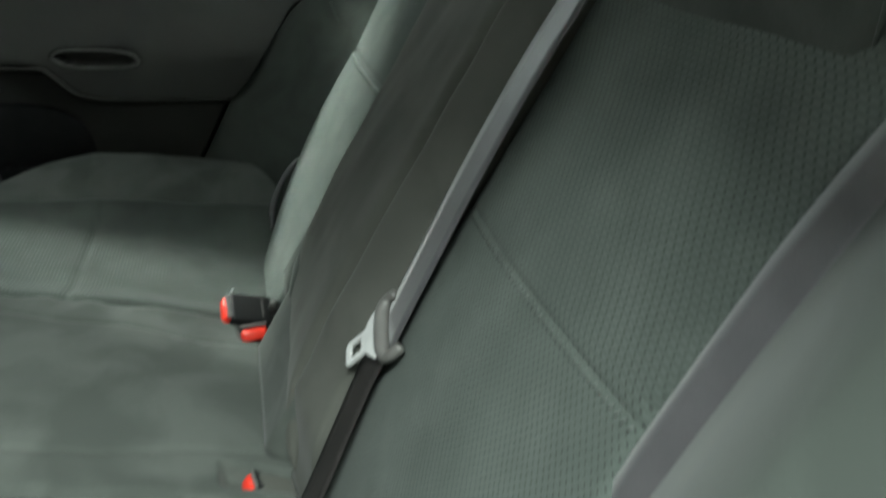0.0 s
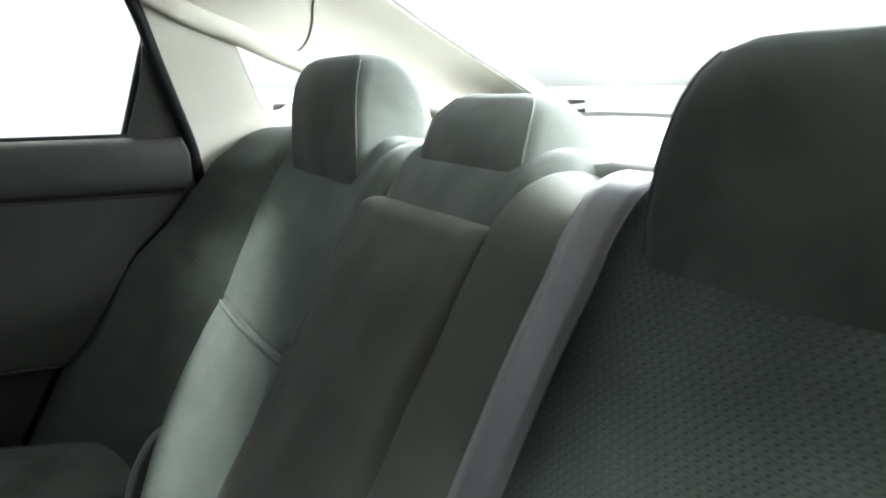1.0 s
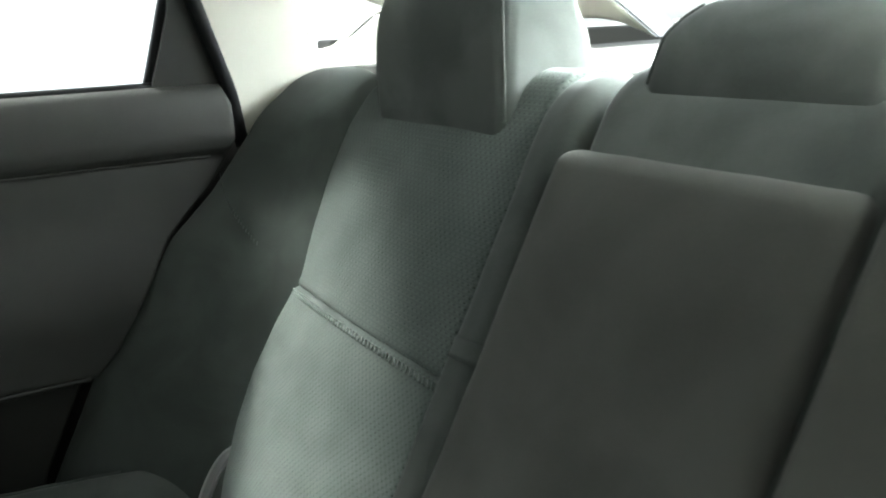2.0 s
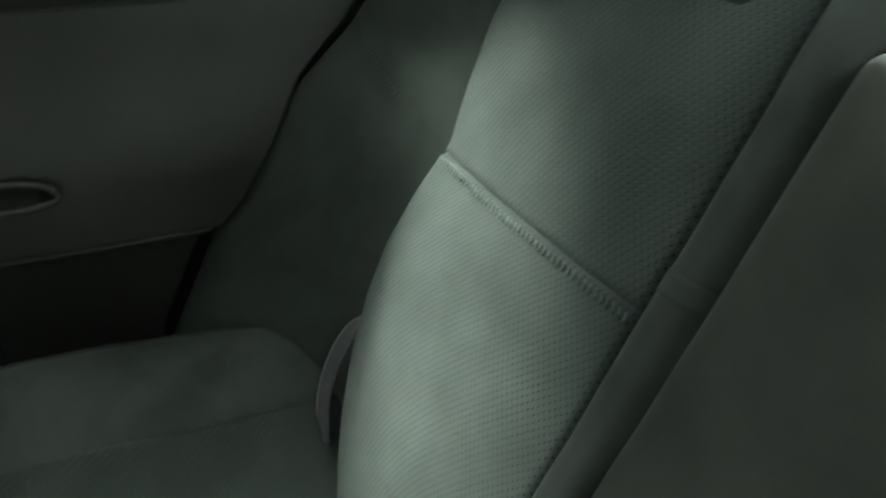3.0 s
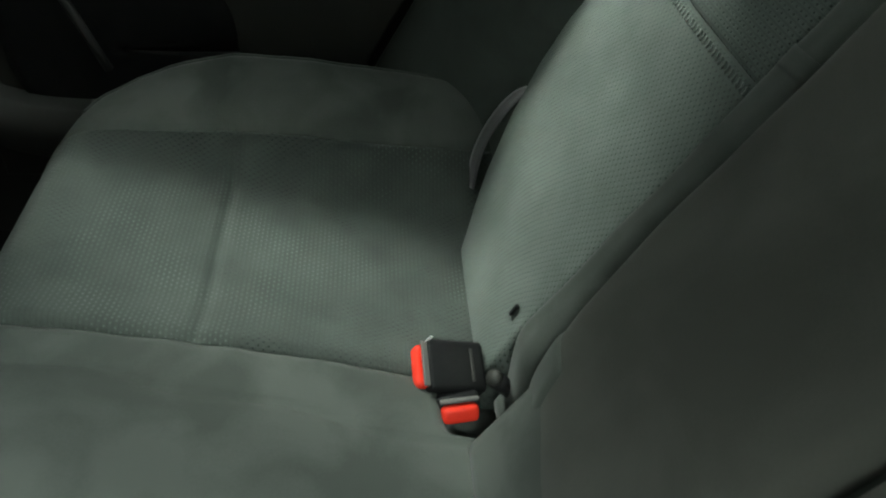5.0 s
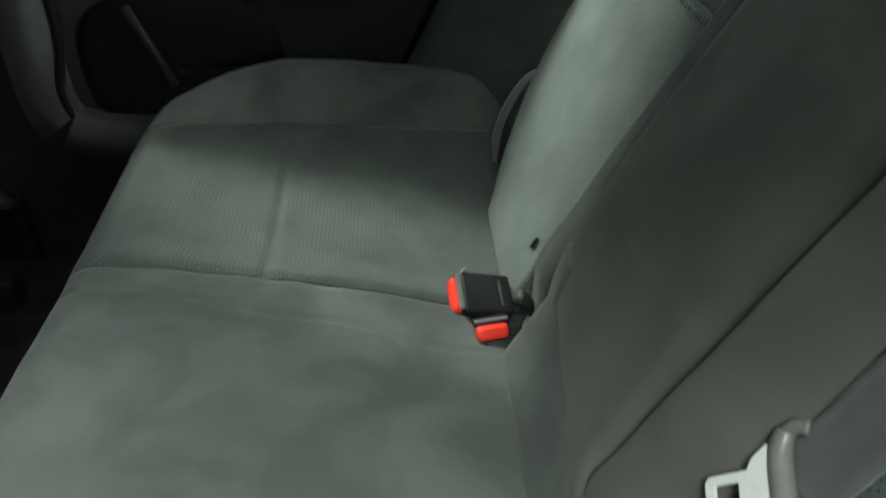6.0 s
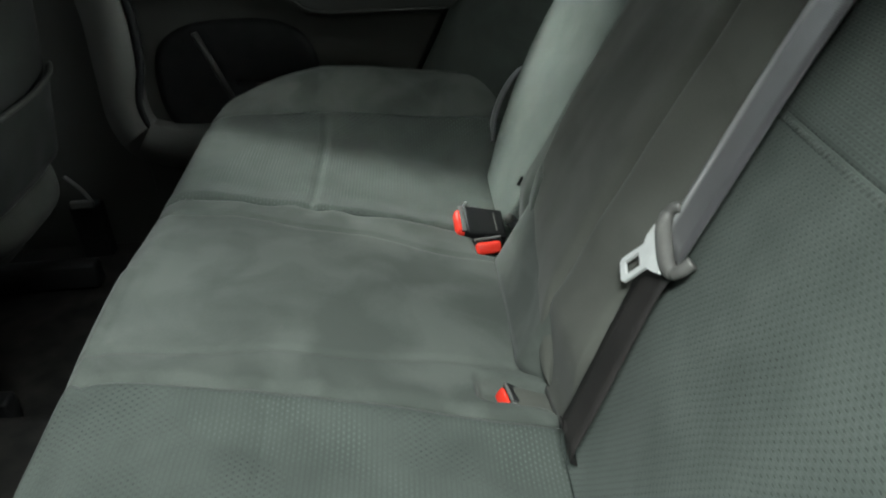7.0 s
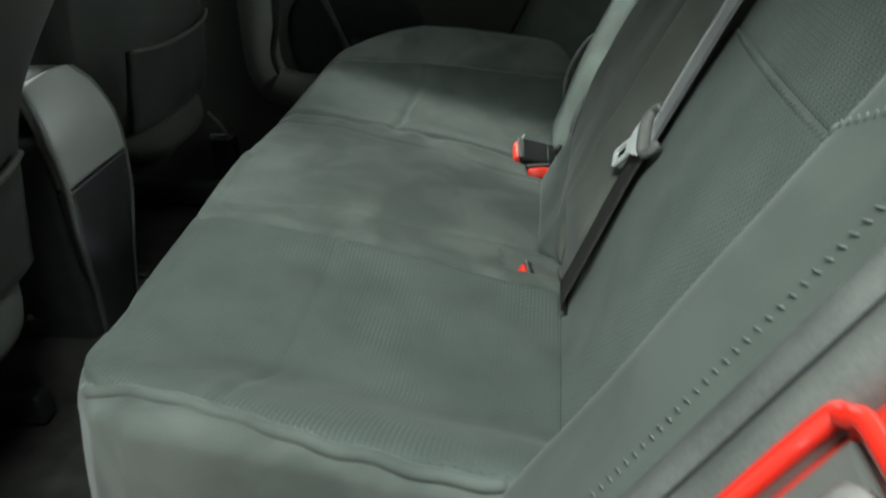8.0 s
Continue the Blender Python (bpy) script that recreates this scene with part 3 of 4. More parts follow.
def build_far_door():
    door = thing("car_door", "closed charcoal rear car door with an armrest and pull recess", "car door", at=(-0.25, 0.70, 0.10))
    base = 0.692

    def f(u, v):
        x = -0.66 + (door_end(v) + 0.66) * u
        return (x, base - door_surface(x, v), v)
    us = spaced(0, 1, 150)
    vs = spaced(0.20, 0.856, 150)
    panel = part("door_panel", sheet(f, us, vs, lambda u, v: (-0.66 + (door_end(v) + 0.66) * u, base + 0.06, v)), TRIM, door)

    ring = []
    for k in range(48):
        a = 2 * math.pi * k / 48
        cx = math.copysign(abs(math.cos(a)) ** (2 / 3), math.cos(a))
        cz = math.copysign(abs(math.sin(a)) ** (2 / 2.4), math.sin(a))
        z = 0.607 + 0.0150 * cz
        x = -0.275 + 0.064 * cx - 0.75 * (z - 0.607)
        ring.append((x, base - 0.0375 - 0.0 * cz, z))
    part("pull_rim", tube([*ring, ring[0]], 0.0026, 6), TRIM_LIGHT, door, "grey rim of the pull recess")
    seam = [(x, base - door_surface(x, 0.62) * 0 - 0.036, lerp(x, [-0.62, -0.36, -0.335, -0.315, -0.28, 0.1],
             [0.600, 0.592, 0.567, 0.547, 0.538, 0.530])) for x in spaced(-0.60, -0.068, 60)]
    part("armrest_edge", tube(seam, 0.003, 6), TRIM, door)
    crease = [(x, base - 0.001, 0.770) for x in spaced(-0.6, 0.11, 20)]
    part("belt_crease", tube(crease, 0.002, 6), TRIM, door)

    def pocket(u, v):
        a = u * math.pi * 2
        rr = v
        cx = math.copysign(abs(math.cos(a)) ** 0.7, math.cos(a))
        cz = math.copysign(abs(math.sin(a)) ** 0.7, math.sin(a))
        return (-0.455 + 0.150 * rr * cx, base + 0.014 - 0.012 * (1 - (1 - rr) ** 2) * 0 - 0.006 * (1 - rr ** 6), 0.41 + 0.115 * rr * cz)
    part("speaker_pocket", sheet(pocket, [k / 48 for k in range(49)], spaced(0.02, 1, 12), (0, 0.02, 0)), BLACK, door,
         "black rounded door pocket")
    part("pocket_strip", tube([(-0.513, base - 0.012, 0.512), (-0.49, base - 0.014, 0.455), (-0.468, base - 0.012, 0.392)], 0.006, 8),
         TRIM, door, "grey pocket edge strip")

    bm = bmesh.new()
    tri = [(0.052, 0.850), (0.150, 0.838), (0.128, 0.90), (0.105, 0.965), (0.084, 1.025), (0.075, 0.935)]
    front = [bm.verts.new((x, pillar_y(z) - 0.004, z)) for x, z in tri]
    bm.faces.new(front)
    geo = bmesh.ops.extrude_face_region(bm, geom=bm.faces[:])
    bmesh.ops.translate(bm, vec=(0, 0.03, 0.01), verts=[g for g in geo["geom"] if isinstance(g, bmesh.types.BMVert)])
    bmesh.ops.recalc_face_normals(bm, faces=bm.faces)
    part("window_sail", bm, TRIM, door, "black three-cornered window end piece")
    frame_line = [(0.055, 0.858), (0.068, 0.91), (0.082, 0.97), (0.092, 1.02), (0.07, 1.07), (0.0, 1.125), (-0.13, 1.17), (-0.45, 1.185),
                  (-0.67, 1.165), (-0.725, 1.0), (-0.735, 0.852)]
    part("window_frame", tube(spline([(x, pillar_y(z) + 0.012, z) for x, z in frame_line], 90), 0.009, 8), BLACK, door)
    sill = [(x, 0.700, 0.856) for x in spaced(-0.66, 0.06, 20)]
    part("window_seal", tube(sill, 0.006, 8), BLACK, door)

    def pane(u, v):
        return (-0.735 + u * 0.830, pillar_y(v) + 0.022, v)
    glass = part("pane", sheet(pane, spaced(0, 1, 4), spaced(0.85, 1.13, 4), (0, 0.004, 0.0014)), GLASS, door)
    glass.visible_shadow = False

    # lower pillar and sill in front of the door
    pil = [(-0.790, 0.702, 0.86), (-0.745, 0.710, 0.74), (-0.705, 0.712, 0.58), (-0.705, 0.712, 0.45), (-0.705, 0.710, 0.36),
           (-0.680, 0.705, 0.30), (-0.63, 0.700, 0.272), (-0.55, 0.69, 0.262), (-0.40, 0.69, 0.26), (-0.2, 0.69, 0.26)]

    path = spline(pil, 60)
    ob = part("pillar_trim", ribbon(path, (0, -1, 0.0), 0.05, 0.075), TRIM_LIGHT)
    tagged(ob, "grey plastic door pillar and sill trim", "pillar trim", kind="structure")
    ob = part("door_seal", tube([p + Vector((0.060 + 0.025 * smooth(p.z, 0.30, 0.50), -0.02, 0.030 * (1 - smooth(p.z, 0.30, 0.50)))) for p in path[10:36]], 0.008, 8), BLACK)
    tagged(ob, "black rubber seal round the far door opening", "door seal", kind="structure")


build_ground()
build_sky_baffle()
build_floor()
build_walls()
build_roof()
build_pillar(1)
build_pillar(-1)
build_far_door()


# ---- rear seat cushion ----
X_FRONT = -0.478


def front_edge(y):
    return X_FRONT + 0.018 * smooth(C - y, 0.05, 0.45)


def half_width(x, s=1):
    if s < 0:
        return lerp(x, [-0.462, -0.457, -0.452, -0.446, -0.433, -0.421, -0.405, -0.38, -0.34, -0.28, -0.20, -0.10, 0.06],
                    [0.20, 0.27, 0.335, 0.395, 0.455, 0.492, 0.522, 0.548, 0.568, 0.580, 0.588, 0.592, 0.592])
    return lerp(x, [-0.478, -0.474, -0.465, -0.450, -0.425, -0.39, -0.34, -0.28, -0.20, -0.10, 0.06],
                [0.375, 0.415, 0.455, 0.492, 0.525, 0.550, 0.568, 0.578, 0.585, 0.592, 0.592])


def ridge(x):
    return lerp(x, [-0.48, -0.45, -0.40, -0.36, -0.29, -0.20, -0.10, 0.06], [0.428, 0.434, 0.448, 0.458, 0.467, 0.460, 0.444, 0.42])


def side_seam(x, s=1):
    """Outer edge of the perforated seat panel."""
    if s > 0:
        return min(0.455 + 0.10 * (x + 0.41), half_width(x) - 0.03)
    return min(lerp(x, [-0.41, -0.384, -0.347, -0.306, -0.27, -0.23, -0.19, -0.10, 0.06], [0.50, 0.521, 0.527, 0.536, 0.549, 0.560, 0.569, 0.578, 0.578]),
               half_width(x, -1) - 0.016)


def cushion_top(x, y):
    a = abs(y - C)
    z = lerp(x, [-0.50, -0.44, -0.36, -0.28, -0.20, -0.10, 0.0, 0.06], [0.425, 0.428, 0.420, 0.404, 0.386, 0.358, 0.332, 0.32])
    side = 1 if y > C else -1
    w = half_width(x, side)
    edge = side_seam(x, side)
    z += (ridge(x) - z) * smooth(a, 0.40, w - 0.012)
    z -= 0.012 * smooth(a, 0.17, 0.24) * (1 - smooth(a, 0.40, 0.50)) * smooth(x, -0.47, -0.38)
    z += 0.006 * (1 - smooth(a, 0.0, 0.16))
    # seams
    z -= 0.0065 * math.exp(-((a - 0.178) / 0.006) ** 2) * smooth(x, -0.47, -0.43)
    z -= 0.0040 * math.exp(-((a - 0.125 + 0.10 * (x + 0.28) + 0.004 * math.sin(x * 40)) / 0.0032) ** 2)
    z -= 0.0016 * math.exp(-((a - edge) / 0.004) ** 2)
    if 0.178 < a < edge:
        z -= 0.004 * math.exp(-((x + 0.278) / 0.006) ** 2)
        z += 0.006 * math.exp(-((x + 0.40) / 0.035) ** 2)
    # puckered cloth beside the seam
    z += 0.0022 * math.exp(-((a - 0.165) / 0.012) ** 2) * math.sin(x * 75 + 2 * math.sin(x * 23))
    z += 0.0025 * noise.noise(Vector((x * 9, y * 9, 1.7))) + 0.0008 * noise.noise(Vector((x * 34, y * 34, 4.0)))
    # gathered cloth at the near front corner
    if y < C:
        z -= 0.007 * math.exp(-((x + 0.362) / 0.016) ** 2 - ((a - 0.541) / 0.006) ** 2)
        z -= 0.004 * math.exp(-((x + 0.318) / 0.022) ** 2 - ((a - 0.549) / 0.006) ** 2)
    # hollow that holds the near buckle
    if y < 0:
        z -= 0.020 * smooth(x, -0.094, -0.086) * (1 - smooth(abs(y + 0.120 + 0.12 * (x + 0.06)), 0.013, 0.018))
    else:
        z -= 0.03 * smooth(x, -0.075, -0.05) * (1 - smooth(abs(y - 0.178), 0.03, 0.045))
    # rounded rim
    dx = x - front_edge(y)
    if dx < 0.05:
        z -= 0.05 * (1 - bulge(dx, 0.05))
    if w - a < 0.022:
        z -= 0.022 * (1 - bulge(w - a, 0.022))
    return z


def build_cushion():
    seat = thing("rear_bench_cushion", "dark grey-green cloth rear bench cushion with perforated seat panels", "car seat", at=(-0.2, C, 0.10))
    xs = [X_FRONT + 0.001 + t * t * 0.05 for t in [k / 12 for k in range(12)]] + spaced(X_FRONT + 0.051, 0.06, 150)

    def zone(name, mat, v0, v1, nv, x0=None, x1=None, label=""):
        use = [x for x in xs if (x0 is None or x >= x0) and (x1 is None or x <= x1)]

        def f(x, v):
            w = half_width(x, 1 if v0(x) + v1(x) > 0 else -1)
            lo, hi = v0(x), v1(x)
            a = lo + (hi - lo) * v
            y = C + max(-w, min(w, a))
            xs_ = max(x, front_edge(y) + 0.0005)
            return (xs_, y, cushion_top(xs_, y))

        def back(x, v):
            p = f(x, v)
            inset = 0.0
            return (p[0] + inset, C + (p[1] - C) * (1.02 if p[1] < C else 0.985), 0.15)
        return part(name, sheet(f, use, spaced(0, 1, nv), back, lambda x, v: (v0(x) + (v1(x) - v0(x)) * v, x), 8, 0.016), mat, seat, label)

    seam = 0.178
    zone("centre_section", SUEDE, lambda x: -seam, lambda x: seam, 90, label="plain brushed suede-like middle section")
    for s in (1, -1):
        inner = (lambda x, s=s: s * seam)
        mid = (lambda x, s=s: s * min(side_seam(x, s), half_width(x, s) - 0.012))
        outer = (lambda x, s=s: s * half_width(x, s))
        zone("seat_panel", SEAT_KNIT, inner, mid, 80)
        zone("side_bolster", SUEDE, mid, outer, 50)
        path = []
        for x in spaced(-0.445 if s > 0 else -0.392, -0.06, 80):
            y = C + s * (half_width(x, s) - 0.010 if s > 0 else side_seam(x, s) + 0.006 + 0.002 * math.sin(x * 95) * math.sin(x * 31))
            path.append(Vector((x, y, cushion_top(x, y) + 0.0005)))
        part("piping", tube(path, 0.0028 if s > 0 else 0.0055, 8), SUEDE, seat, "" if s > 0 else "puckered cloth roll along the edge seam")
    return seat


build_cushion()


# ---- rear seat backs ----
def insert_edge(z):
    """Outer edge of the seat back panel, measured from the middle line."""
    return lerp(z, [0.30, 0.34, 0.37, 0.40, 0.45, 0.50, 0.55, 0.60, 0.656, 0.70, 0.76, 0.81, 0.845, 0.87, 0.90],
                [0.34, 0.385, 0.425, 0.456, 0.492, 0.515, 0.523, 0.516, 0.498, 0.516, 0.530, 0.532, 0.516, 0.482, 0.44])


SEAM_Z = 0.646


def build_side_back(s, name, label):
    back = thing(name, label, "car seat", at=(0.05, C + s * 0.33, 0.34))
    depth = 0.045

    def panel(s0, s1, r_low, r_high):
        def f(u, v):
            p, out = roll_over(v, 0.585 if s > 0 else 0.567)
            z = p.z
            lo, hi = 0.18, insert_edge(min(z, 0.90)) if s > 0 or z > 0.48 else 0.506
            a = lo + (hi - lo) * u
            w = hi - lo
            h = bulge(u * w, 0.012) * 0.55 + 0.45
            h *= bulge((1 - u) * w + 0.001, 0.02)
            if r_low:
                h *= 1 - edge * (1 - bulge(v - s0 + 0.0005, r_low))
            if r_high:
                h *= 1 - edge * (1 - bulge(s1 - v + 0.0005, r_high))
            belly = 0.010 * math.sin(math.pi * u) * smooth(v, 0.0, 0.15) * (1 - smooth(v, 0.40, 0.56))
            wave = 0.0016 * noise.noise(Vector((a * 11, v * 11, 2.0 + s)))
            q = p + out * (depth * (h - 1) + belly - 0.004 + wave - (0.013 * (1 - smooth(v, 0.06, 0.26)) if s < 0 else 0.0))
            return (q.x, C + s * a, q.z)

        def rear(u, v):
            p, out = roll_over(v, 0.585 if s > 0 else 0.567)
            lo, hi = 0.18, insert_edge(min(p.z, 0.90)) if s > 0 or p.z > 0.48 else 0.506
            q = p - out * (depth + 0.01)
            return (q.x, C + s * (lo + (hi - lo) * u), q.z)
        vs = spaced(s0, s1, int(60 + (s1 - s0) * 120), 0.9)
        return sheet(f, spaced(0, 1, 60, 0.9), vs, rear, lambda u, v: (u * 0.31, v))
    edge = 0.14 if s > 0 else 0.05
    cut = s_of(SEAM_Z)
    part("lower_panel", panel(0.0, cut, 0, 0.010), KNIT_FINE, back)
    part("upper_panel", panel(cut, 0.655, 0.010, 0), KNIT, back)
    line = []
    for k in range(120):
        u = 0.02 + 0.95 * k / 119
        p, out = roll_over(cut - 0.006)
        a = 0.18 + (insert_edge(SEAM_Z) - 0.18) * u
        belly = 0.010 * math.sin(math.pi * u)
        line.append((p.x + out.x * (belly - 0.006), C + s * a, p.z + out.z * (belly - 0.006)))
    row = [Vector(p) + BACK_UP * (-0.0014 if s > 0 else 0.0018) + BACK_OUT * (0.0020 if s < 0 else 0.0030) for p in spline(line, 500)]
    part("stitching", stitches(row, BACK_UP, 0.0058 if s > 0 else 0.0045, 0.0012 if s > 0 else 0.0008, 0.0056), THREAD if s > 0 else THREAD_DIM, back, "pale thread along the cross seam")

    # narrow roll beside the armrest; the near one is thick where it meets the armrest and thins out under the belt
    lo = 0.118 if s > 0 else 0.100
    top = 0.560 if s > 0 else 0.535

    def f(u, v):
        p, out = roll_over(v, top)
        a = lo + (0.182 - lo) * u
        wave = 0.0022 * noise.noise(Vector((u * 1.5, v * 16, 7.0 + s)))
        if s > 0:
            h = bulge(u * (0.182 - lo), 0.03) * bulge((1 - u) * (0.182 - lo), 0.022)
            lift = 0.05 * (h - 1) + 0.016 + wave - 0.035 * (1 - smooth(v, 0.0, 0.10))
        else:
            h = bulge(u * (0.182 - lo), 0.014) * bulge((1 - u) * (0.182 - lo), 0.010)
            lift = 0.04 * (h - 1) * smooth(v, 0.08, 0.22) + 0.006 + (0.008 + 0.020 * smooth(v, 0.0, 0.22)) * (1 - u ** 1.5) + wave - 0.026 * (1 - smooth(v, 0.0, 0.09))
        q = p + out * lift
        return (q.x, C + s * a, q.z)

    def rear(u, v):
        p, out = roll_over(v, top)
        q = p - out * 0.06
        return (q.x, C + s * (lo + (0.182 - lo) * u), q.z)
    # far and near roll: differently lit copies of one cloth
    part("inner_bolster", sheet(f, spaced(0, 1, 24), spaced(0.0, 0.655 if s > 0 else 0.62, 90), rear), SUEDE if s > 0 else SUEDE_RELIT, back)
    tab = []
    for k in range(14 if s > 0 else 0):
        u = k / 13
        p, out = roll_over(s_of(0.676) - 0.004 * u)
        a = 0.122 + 0.056 * u
        h = bulge(u * 0.056 + 0.004, 0.03) * bulge((1 - u) * 0.056 + 0.004, 0.022)
        q = p + out * (0.05 * (h - 1) + 0.0160)
        tab.append((q.x, C + s * a, q.z))
    if tab:
        part("sewn_tab", ribbon(tab, BACK_UP, 0.016, 0.0012), SUEDE, back)

    # integrated head restraint
    a = 0.345
    dz = 0.0 if s > 0 else 0.012
    secs = []
    for z, x0, x1, hw, r in ((0.80, 0.236, 0.345, 0.112, 0.016), (0.83, 0.234, 0.345, 0.116, 0.016), (0.86, 0.234, 0.342, 0.117, 0.016),
                             (0.90, 0.235, 0.336, 0.115, 0.018), (0.925, 0.238, 0.328, 0.111, 0.020), (0.943, 0.243, 0.319, 0.105, 0.024),
                             (0.955, 0.250, 0.309, 0.095, 0.024), (0.9615, 0.260, 0.297, 0.078, 0.016), (0.964, 0.270, 0.286, 0.05, 0.007)):
        hw += 0.010 * (1 - smooth(z, 0.84, 0.95)) if s < 0 else 0.0
        secs.append((z - dz, x0, x1, hw, r, C + s * a))
    hr = part("head_restraint", stack(secs, 7), SUEDE, back, "rounded cloth head restraint")
    for t in (1, -1):
        line = [(x0 + 0.28 * r, ym + t * (hw - 0.28 * r), z) for z, x0, x1, hw, r, ym in secs[1:7]]
        part("seam", tube(spline(line, 24), 0.0013, 6), SUEDE, hr, "fine sewn edge")
    return back


build_side_back(1, "rear_seat_back", "grey-green perforated cloth seat back with an integrated head restraint")
build_side_back(-1, "rear_seat_back", "grey-green perforated cloth seat back crossed by a lap and shoulder belt")


def build_centre_back():
    mid = thing("centre_seat_back", "dark cloth middle seat back with a low head restraint", "car seat", at=(0.1, C, 0.34))

    def f(u, v):
        p, out = roll_over(v, 0.570)
        a = -0.118 + 0.236 * u
        h = bulge(u * 0.236, 0.02) * bulge((1 - u) * 0.236, 0.02)
        q = p + out * (0.03 * (h - 1) + 0.016)
        return (q.x, C + a, q.z)

    def rear(u, v):
        p, out = roll_over(v, 0.570)
        q = p - out * 0.07
        return (q.x, C - 0.118 + 0.236 * u, q.z)
    part("back_pad", sheet(f, spaced(0, 1, 30), spaced(0.0, 0.655, 80), rear), SUEDE, mid)
    secs = []
    for z, x0, x1, hw, r in ((0.83, 0.236, 0.335, 0.088, 0.018), (0.862, 0.238, 0.330, 0.087, 0.018), (0.88, 0.243, 0.324, 0.085, 0.018),
                             (0.896, 0.249, 0.318, 0.082, 0.018), (0.907, 0.257, 0.310, 0.075, 0.020), (0.915, 0.266, 0.302, 0.064, 0.016),
                             (0.919, 0.275, 0.293, 0.048, 0.008)):
        secs.append((z, x0, x1, hw, r, C))
    hr = part("head_restraint", stack(secs, 7), SUEDE, mid, "low rounded cloth head restraint")
    for t in (1, -1):
        line = [(x0 + 0.28 * r, ym + t * (hw - 0.28 * r), z) for z, x0, x1, hw, r, ym in secs[1:6]]
        part("seam", tube(spline(line, 20), 0.0013, 6), SUEDE, hr, "fine sewn edge")

    # folded armrest, narrowing to a flap at the bottom
    arm = thing("folding_armrest", "folded-up dark suede-cloth middle armrest", "armrest", at=(0.0, C, 0.40))
    top = s_of(0.819)

    def low(u):
        return s_of(0.350 + 0.052 * u)

    def g(u, v):
        lo = low(u)
        sv = lo + (top - lo) * v
        p, out = roll_over(sv)
        a = -0.100 + 0.228 * u
        if v < 0.15:
            a -= 0.035 * (1 - u) * (1 - v / 0.15) ** 1.3
        h = (0.3 + 0.7 * bulge(u * 0.228, 0.020)) * (0.3 + 0.7 * bulge((1 - u) * 0.228, 0.022)) * (0.2 + 0.8 * bulge((1 - v) * (top - lo), 0.020)) * (0.12 + 0.88 * bulge(v * (top - lo), 0.20))
        crease = 0.0030 * noise.noise(Vector((u * 2.6, sv * 9, 3.1))) + 0.0014 * noise.noise(Vector((u * 7 + sv * 8, sv * 16, 5.7)))
        q = p + out * (0.046 * h - 0.014 + 0.004 * math.sin(math.pi * u) * math.sin(math.pi * v) + crease)
        return (q.x, C + a, q.z)

    def grear(u, v):
        lo = low(u)
        p, out = roll_over(lo + (top - lo) * v)
        q = p - out * 0.03
        return (q.x, C - 0.100 + 0.228 * u, q.z)
    part("pad", sheet(g, spaced(0, 1, 50, 0.9), spaced(0, 1, 90, 0.9), grear), SUEDE_RELIT, arm)

    def flap(u, v):
        x, y, z = g(0.80 + 0.185 * u, 0.015 + 0.135 * v)
        q = Vector((x, y, z)) + BACK_OUT * (0.0035 * bulge(u, 0.2) * bulge(1 - u, 0.2) * bulge(1 - v, 0.2))
        return q
    part("hinge_flap", sheet(flap, spaced(0, 1, 14), spaced(0, 1, 16), -BACK_OUT * 0.004), SUEDE, arm, "narrow cloth flap over the hinge")


build_centre_back()


